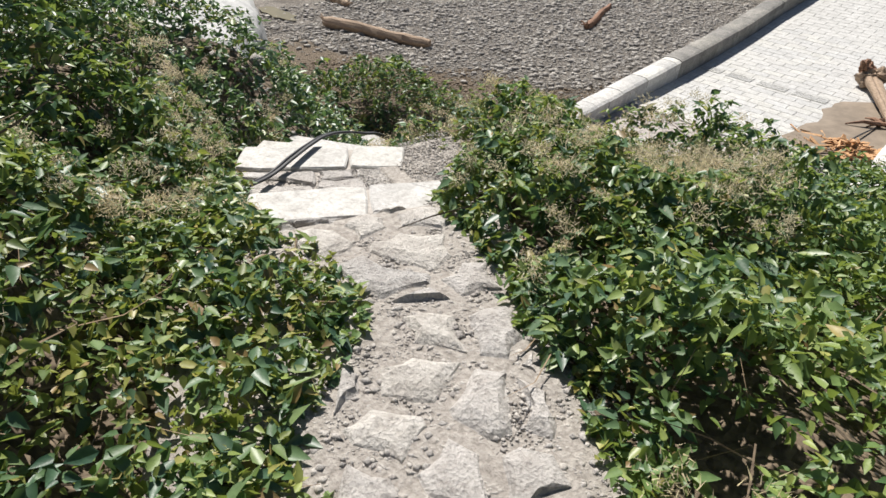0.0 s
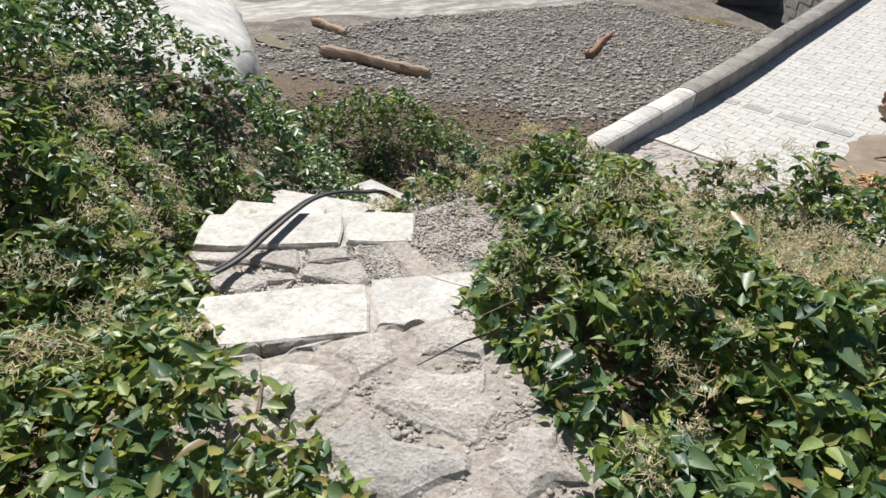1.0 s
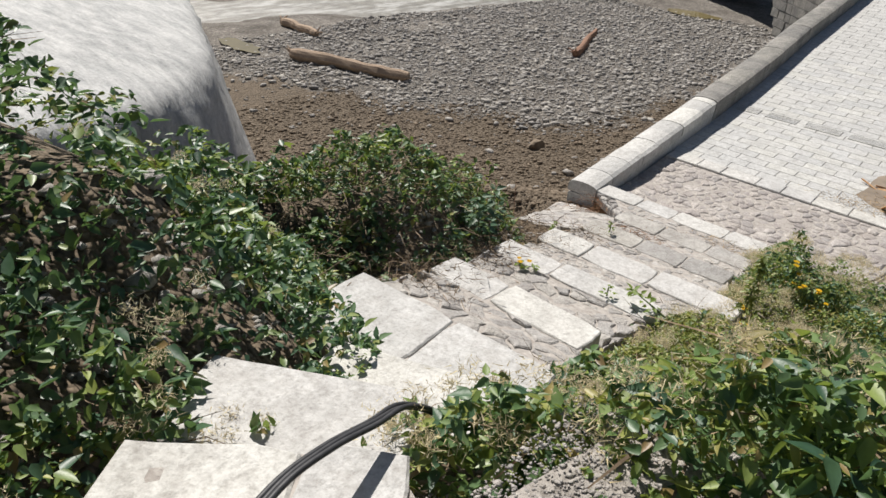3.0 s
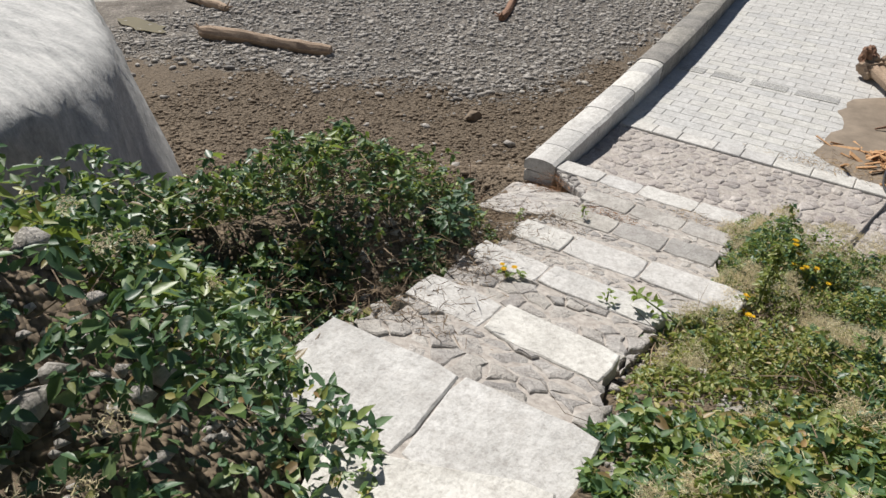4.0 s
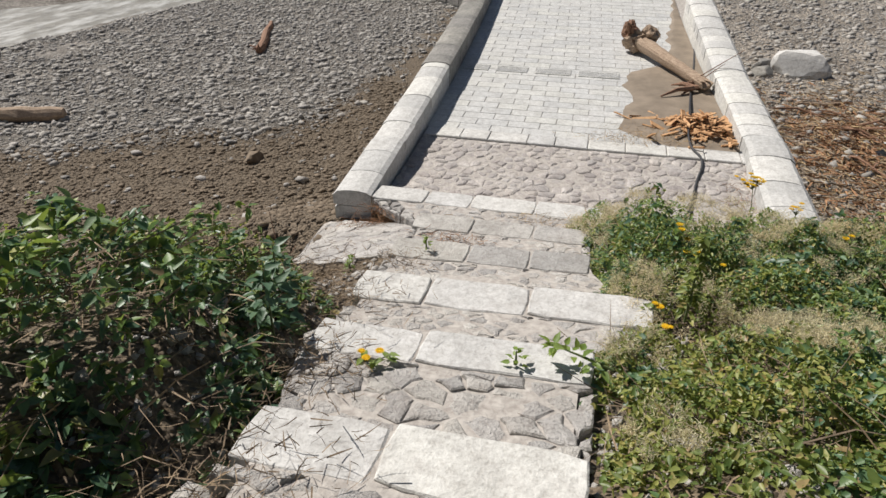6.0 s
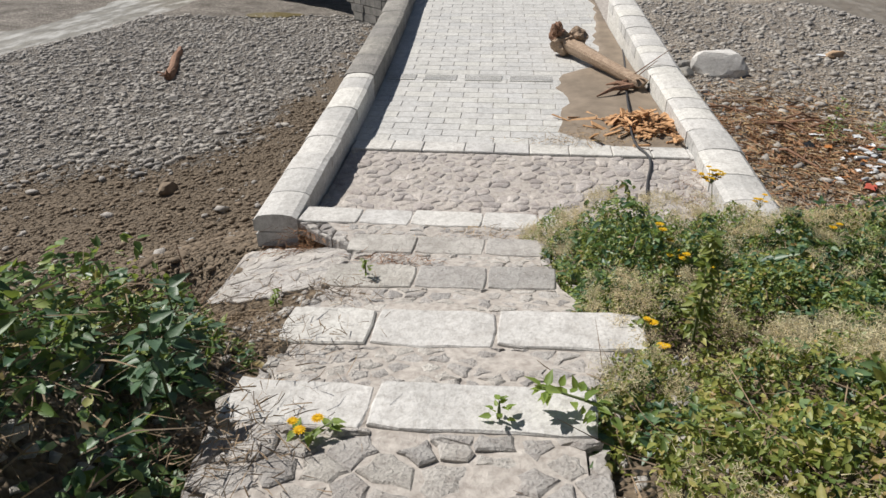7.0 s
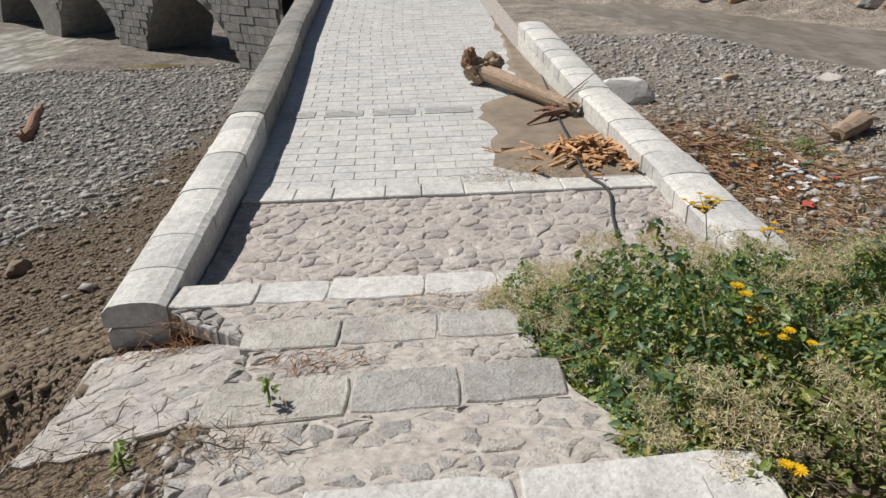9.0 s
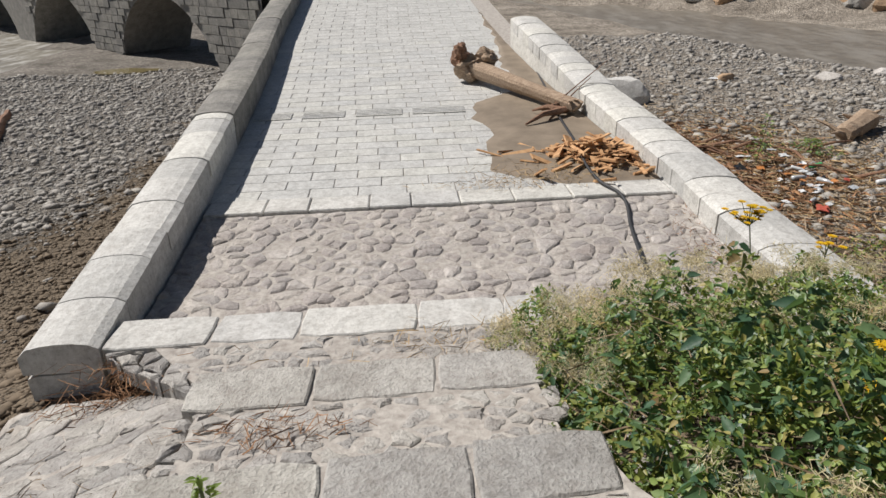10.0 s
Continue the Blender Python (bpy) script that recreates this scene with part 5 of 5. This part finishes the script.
def build_bottle(x, y, colour, seed):
    r = random.Random(seed)
    prof = [(0.0, 0.0), (0.032, 0.0), (0.036, 0.02), (0.036, 0.17), (0.03, 0.2), (0.014, 0.235), (0.014, 0.26), (0.0, 0.262)]
    rows = [[(max(rr, 0.001) * math.cos(a) * (1 + 0.06 * math.sin(3 * a + h * 30)), h, max(rr, 0.001) * math.sin(a)) for a in [2 * math.pi * k / 10 for k in range(10)]] for rr, h in prof]
    v, f = sweep(rows)
    s = r.uniform(1.1, 1.5)
    b = thing("plastic_bottle", f"crushed {colour} plastic bottle in the flood litter", "bottle", "plastic waste", me=mesh_of("plastic_bottle", [(p[0] * s, p[1] * s, p[2] * s) for p in v], f, TRASH[colour], True),
              place=pose(x, y, float(ground_z(x, y)) + 0.11, r.uniform(-12, 12), 0, r.uniform(0, 360)))
    cap = [[(0.016 * s * math.cos(a), h * s, 0.016 * s * math.sin(a)) for a in [2 * math.pi * k / 8 for k in range(8)]] for h in (0.255, 0.275)]
    v, f = sweep(cap)
    part("cap", mesh_of("cap", v, f, TRASH["red" if seed % 2 else "white"]), b, "screw cap")


def build_scrap(x, y, colour, seed, size):
    """A crumpled sheet of plastic with folded rims."""
    r = np.random.default_rng(seed)
    n = 9
    u, w = np.meshgrid(np.linspace(-1, 1, n), np.linspace(-1, 1, n))
    rim = 1 + 0.3 * (fnoise(u * 2 + 9, w * 2, 0.9, seed + 5) - 0.5) + 0.05 * r.normal(0, 1, (n, n))
    h = size * (0.35 * fnoise(u * 3, w * 3, 1.1, seed) + 0.1 * r.random((n, n)))
    top = np.stack([u * size * rim, w * size * 0.7 * rim, h + 0.012], -1).reshape(-1, 3)
    low = top - (0, 0, 0.008)
    i = (np.arange(n - 1)[:, None] * n + np.arange(n - 1)[None]).ravel()
    q = np.stack([i, i + 1, i + n + 1, i + n], -1)
    me = array_mesh("plastic_scrap", np.concatenate([top, low]), np.concatenate([q, q[:, ::-1] + n * n]), TRASH[colour], True)
    thing("plastic_scrap", f"crumpled {colour} plastic scrap in the flood litter", "litter", "plastic waste", me=me, place=pose(x, y, float(ground_z(x, y)) + 0.075, float(r.uniform(-25, 25)), 0, float(r.uniform(0, 360))))


r_scrap = random.Random(200)
for k in range(22):
    build_scrap(r_scrap.gauss(10.0, 0.7), r_scrap.gauss(5.4, 0.8), r_scrap.choice(["white", "clear grey", "clear grey", "white", "orange", "black"]), 140 + k, r_scrap.uniform(0.05, 0.1))
for k, (x, y, c, kind) in enumerate(((10.1, 6.1, "white", 0), (10.5, 6.35, "white", 1), (10.25, 5.4, "clear grey", 0), (10.8, 5.3, "red", 1), (10.9, 6.3, "green", 0), (9.5, 4.0, "red", 1), (9.2, 4.5, "orange", 1), (9.6, 4.4, "clear grey", 0),
                                      (9.1, 6.3, "black", 1), (11.7, 5.9, "orange", 1), (10.0, 5.0, "white", 1), (9.9, 4.7, "clear grey", 0), (10.4, 5.8, "clear grey", 1), (9.5, 6.2, "orange", 1), (11.2, 5.0, "white", 0), (9.8, 5.5, "clear grey", 0),
                                      (10.6, 4.8, "clear grey", 1), (12.6, 15.2, "white", 1), (15.3, 15.8, "white", 1))):
    if kind:
        build_scrap(x, y, c, 90 + k, 0.08 + 0.03 * (k % 3))
    else:
        build_bottle(x, y, c, 90 + k)


# ---- dry litter on the steps and the bank ----
flat = lambda h: (lambda x, y: np.full(np.shape(x), h))
litter(520, (0.55, -2.86), (0.28, 0.1), 101, "rust-brown dry grass heaped against the step edge", (0.08, 0.26), 0.05, M_RUST, flat(-0.06))
litter(260, (0.15, -2.9), (0.2, 0.12), 102, "rust-brown dry grass at the end of the parapet", (0.06, 0.2), 0.03, M_RUST)
litter(160, (1.35, -3.9), (0.2, 0.06), 103, "rust-brown dry grass on a rubble tread", (0.04, 0.13), 0.03, M_RUST, flat(0.28))
litter(150, (1.15, -4.95), (0.16, 0.1), 104, "dry brown weeds on a rubble tread", (0.04, 0.14), 0.03, M_TWIG, flat(0.62))
litter(260, (1.1, -6.05), (0.22, 0.2), 105, "dry brown grass beside the step", (0.03, 0.12), 0.03, M_TWIG, flat(1.02))
litter(420, (1.3, -7.15), (0.2, 0.22), 106, "dry brown twigs beside the step", (0.03, 0.12), 0.03, M_TWIG, flat(1.36))
litter(500, (1.55, -8.3), (0.24, 0.25), 107, "dry brown twigs and leaves beside the step", (0.03, 0.12), 0.03, M_TWIG, flat(1.75))
litter(1300, (0.0, -4.75), (0.5, 0.4), 108, "matted dry grass below the rubble ramp", (0.04, 0.14), 0.015)
litter(800, (0.55, -5.9), (0.3, 0.5), 109, "matted dry grass and twigs on the bank", (0.04, 0.15), 0.015)
litter(160, (3.6, -2.5), (0.35, 0.12), 110, "rust-brown dry grass on the cobbles by the scrub", (0.05, 0.2), 0.02, M_RUST, flat(-0.06))
litter(240, (4.6, -1.4), (0.14, 0.5), 111, "dry leaf crumbs along the parapet foot", (0.03, 0.1), 0.0, M_RUST, flat(-0.07))
litter(200, (2.4, -2.9), (0.5, 0.12), 112, "thin dry grass on the step", (0.04, 0.14), 0.02, M_STRAW, flat(0.06))

# ---- single plants ----
M_YELLOW = leaf_material("yellow_petal", [(0, (0.62, 0.33, 0.004)), (1, (0.7, 0.46, 0.008))], (0.7, 0.45, 0.01), 0.12, 0.85)
M_STALK = simple("green_stalk", (0.06, 0.09, 0.03), (0.14, 0.17, 0.06), 20, 0.6)
M_BLUE_LEAF = leaf_material("blue_green_leaf", [(0, (0.07, 0.125, 0.085)), (1, (0.11, 0.18, 0.12))], (0.2, 0.32, 0.14), 0.25, 0.45)
M_FRESH = leaf_material("fresh_leaf", [(0, (0.12, 0.19, 0.05)), (1, (0.2, 0.27, 0.07))], (0.4, 0.5, 0.1), 0.35, 0.45)


def flower_head(parent, at, size, r):
    """A round of small petals."""
    n = 13
    a = np.array([2 * math.pi * k / n for k in range(n)])
    me = leaves("flower_head", np.tile(np.array([at], float), (n, 1)), np.full(n, size), a, np.full(n, 0.25), np.zeros(n), M_YELLOW)
    part("flower_head", me, parent, "yellow flower head")


def build_flower(x, y, height, heads, seed, label, spread=0.1, z=None):
    r = random.Random(seed)
    z = float(ground_z(x, y) + cover(np.array(x), np.array(y)) * 1.05) if z is None else z
    pl = thing("yellow_flower", label, "flower", "yellow flowers by the steps")
    top = Vector((x + r.uniform(-0.04, 0.04), y + r.uniform(-0.04, 0.04), z + height))
    v, f = tube([(x, y, z - 0.05), (x + 0.01, y, z + height * 0.5), tuple(top - Vector((0, 0, 0.06)))], [0.006, 0.005, 0.004], 6)
    part("stalk", mesh_of("stalk", v, f, M_STALK), pl)
    for k in range(heads):
        p = top + (Vector((r.gauss(0, spread), r.gauss(0, spread), r.uniform(-0.06, 0.05))) if heads > 1 else Vector())
        if heads > 1:
            v, f = tube([tuple(top - Vector((0, 0, 0.12))), tuple(p)], [0.004, 0.002], 5)
            part("stalk", mesh_of("stalk", v, f, M_STALK), pl)
        flower_head(pl, p, r.uniform(0.026, 0.036), r)
    n = 8 if height > 0.2 else 4
    zz = np.array([z + height * r.uniform(0.05, 0.7) for _ in range(n)])
    me = leaves("stalk_leaves", np.stack([np.full(n, x), np.full(n, y), zz], -1), np.full(n, 0.07), np.array([r.uniform(0, 6.3) for _ in range(n)]), np.array([r.uniform(0.1, 0.7) for _ in range(n)]), np.zeros(n), M_FRESH)
    part("stalk_leaves", me, pl)


build_flower(4.55, -2.2, 0.66, 26, 1, "yellow ragwort with a wide flower head beside the cobbles", 0.07, -0.1)
build_flower(4.95, -2.45, 0.5, 7, 2, "small yellow ragwort by the parapet end", 0.06, -0.1)
for k, (x, y, h) in enumerate(((3.68, -4.56, 0.1), (3.41, -4.89, 0.08), (3.5, -4.99, 0.08), (3.81, -4.91, 0.1), (3.72, -4.7, 0.12), (3.21, -5.61, 0.08), (3.3, -5.66, 0.06), (-0.5, -5.3, 0.1), (3.62, -5.05, 0.1), (3.35, -5.8, 0.08), (5.4, -3.4, 0.12), (4.9, -4.2, 0.1))):
    build_flower(x, y, h, 2, 10 + k, "small yellow hawkweed flowers in the low scrub", 0.03)
for k, (x, y) in enumerate(((1.58, -7.02), (1.72, -6.98), (1.66, -7.06))):
    build_flower(x, y, 0.09, 1, 30 + k, "small yellow hawkweed growing from the step joint", 0.02, 1.31)


def build_shoot(name, label, x, y, z, height, n, size, mat, seed, spread=0.12, lean=(0, 0)):
    """An upright shoot with leaves set round it."""
    r = np.random.default_rng(seed)
    pl = thing(name, label, "plant")
    v, f = tube([(x, y, z), (x + lean[0] * 0.5, y + lean[1] * 0.5, z + height * 0.55), (x + lean[0], y + lean[1], z + height)], [0.009, 0.007, 0.003], 6)
    part("stalk", mesh_of("stalk", v, f, M_STALK), pl)
    u = r.uniform(0.1, 1, n)
    yaw = r.uniform(0, 2 * np.pi, n)
    out = spread * (1.1 - u) * r.uniform(0.2, 1, n)
    p = np.stack([x + lean[0] * u - np.sin(yaw) * out, y + lean[1] * u + np.cos(yaw) * out, z + height * u], -1)
    me = leaves("leaves", p, size * r.uniform(0.6, 1.2, n), yaw, r.normal(0.1, 0.4, n), r.normal(0, 0.3, n), mat)
    part("leaves", me, pl)


build_shoot("tall_weed", "tall green weed with narrow leaves among the scrub", 3.38, -6.12, 1.25, 0.62, 170, 0.06, M_LEAF_DRY, 1, 0.06)
build_shoot("bramble_shoot", "blue-green bramble shoot with broad leaves beside the step", 1.0, -6.95, 1.25, 0.55, 60, 0.11, M_BLUE_LEAF, 2, 0.22)
build_shoot("bramble_shoot", "blue-green bramble shoot leaning over the wall", 0.75, -6.4, 1.15, 0.45, 45, 0.1, M_BLUE_LEAF, 3, 0.2)
build_shoot("bramble_sprig", "young green bramble sprig reaching over the step", 2.95, -6.78, 1.33, 0.1, 26, 0.085, M_FRESH, 4, 0.14, (-0.35, 0.02))
build_shoot("bramble_sprig", "small green weed growing from the step", 2.42, -6.84, 1.31, 0.1, 14, 0.05, M_FRESH, 5, 0.07)
build_shoot("weed", "small green weed in a tread joint", 1.28, -4.62, 0.6, 0.14, 26, 0.04, M_FRESH, 6, 0.05)
build_shoot("weed", "small yellowing weed beside the steps", 0.55, -4.75, 0.2, 0.3, 40, 0.05, M_FRESH, 7, 0.06)
build_shoot("weed", "green weed on the flood litter", 9.6, 6.6, float(ground_z(9.6, 6.6)), 1.1, 90, 0.1, M_LEAF, 8, 0.35, (0.2, 0.1))
build_shoot("weed", "low green weed by the brown log", 11.3, 7.4, float(ground_z(11.3, 7.4)), 0.35, 160, 0.1, M_LEAF, 9, 0.9)
for k, (x, y, lx, ly) in enumerate(((-0.9, -4.0, 0.35, 0.25), (-0.55, -4.1, -0.25, 0.3))):
    z = float(ground_z(x, y))
    v, f = tube([(x, y, z), (x + lx * 0.5, y + ly * 0.5, z + 0.3), (x + lx, y + ly, z + 0.62)], [0.009, 0.007, 0.004], 6)
    thing("dead_stalk", "bare dark dead stalk standing by the ramp", "plant", "dead stalks", me=mesh_of("dead_stalk", v, f, M_WOOD_RED))
v, f = tube([(5.35, -2.75, -0.02), (6.8, -2.6, -0.08), (8.6, -2.3, -0.2)], [0.06, 0.055, 0.05], 10)
thing("metal_pipe", "dull grey pipe lying by the parapet end", "pipe", me=mesh_of("metal_pipe", v, f, M_OLD, True))


def slope_scrub():
    """Green weeds on the slope below the end of the parapet."""
    r = np.random.default_rng(120)
    n = 9000
    x, y = r.uniform(5.4, 11, n), r.uniform(-4, 2.6, n)
    keep = fnoise(x, y, 1.1, 77) > 0.4 + 0.05 * np.clip(y, -2, 4)
    x, y = x[keep], y[keep]
    k = len(x)
    p = np.stack([x, y, ground_z(x, y) + r.uniform(0.02, 0.3, k)], -1)
    thing("slope_weeds", "olive weeds on the slope beyond the parapet", "shrub", kind="stuff", me=leaves("slope_weeds", p, r.uniform(0.04, 0.09, k), r.uniform(0, 6.3, k), r.normal(0.1, 0.5, k), r.normal(0, 0.5, k), M_LEAF_DRY))


slope_scrub()
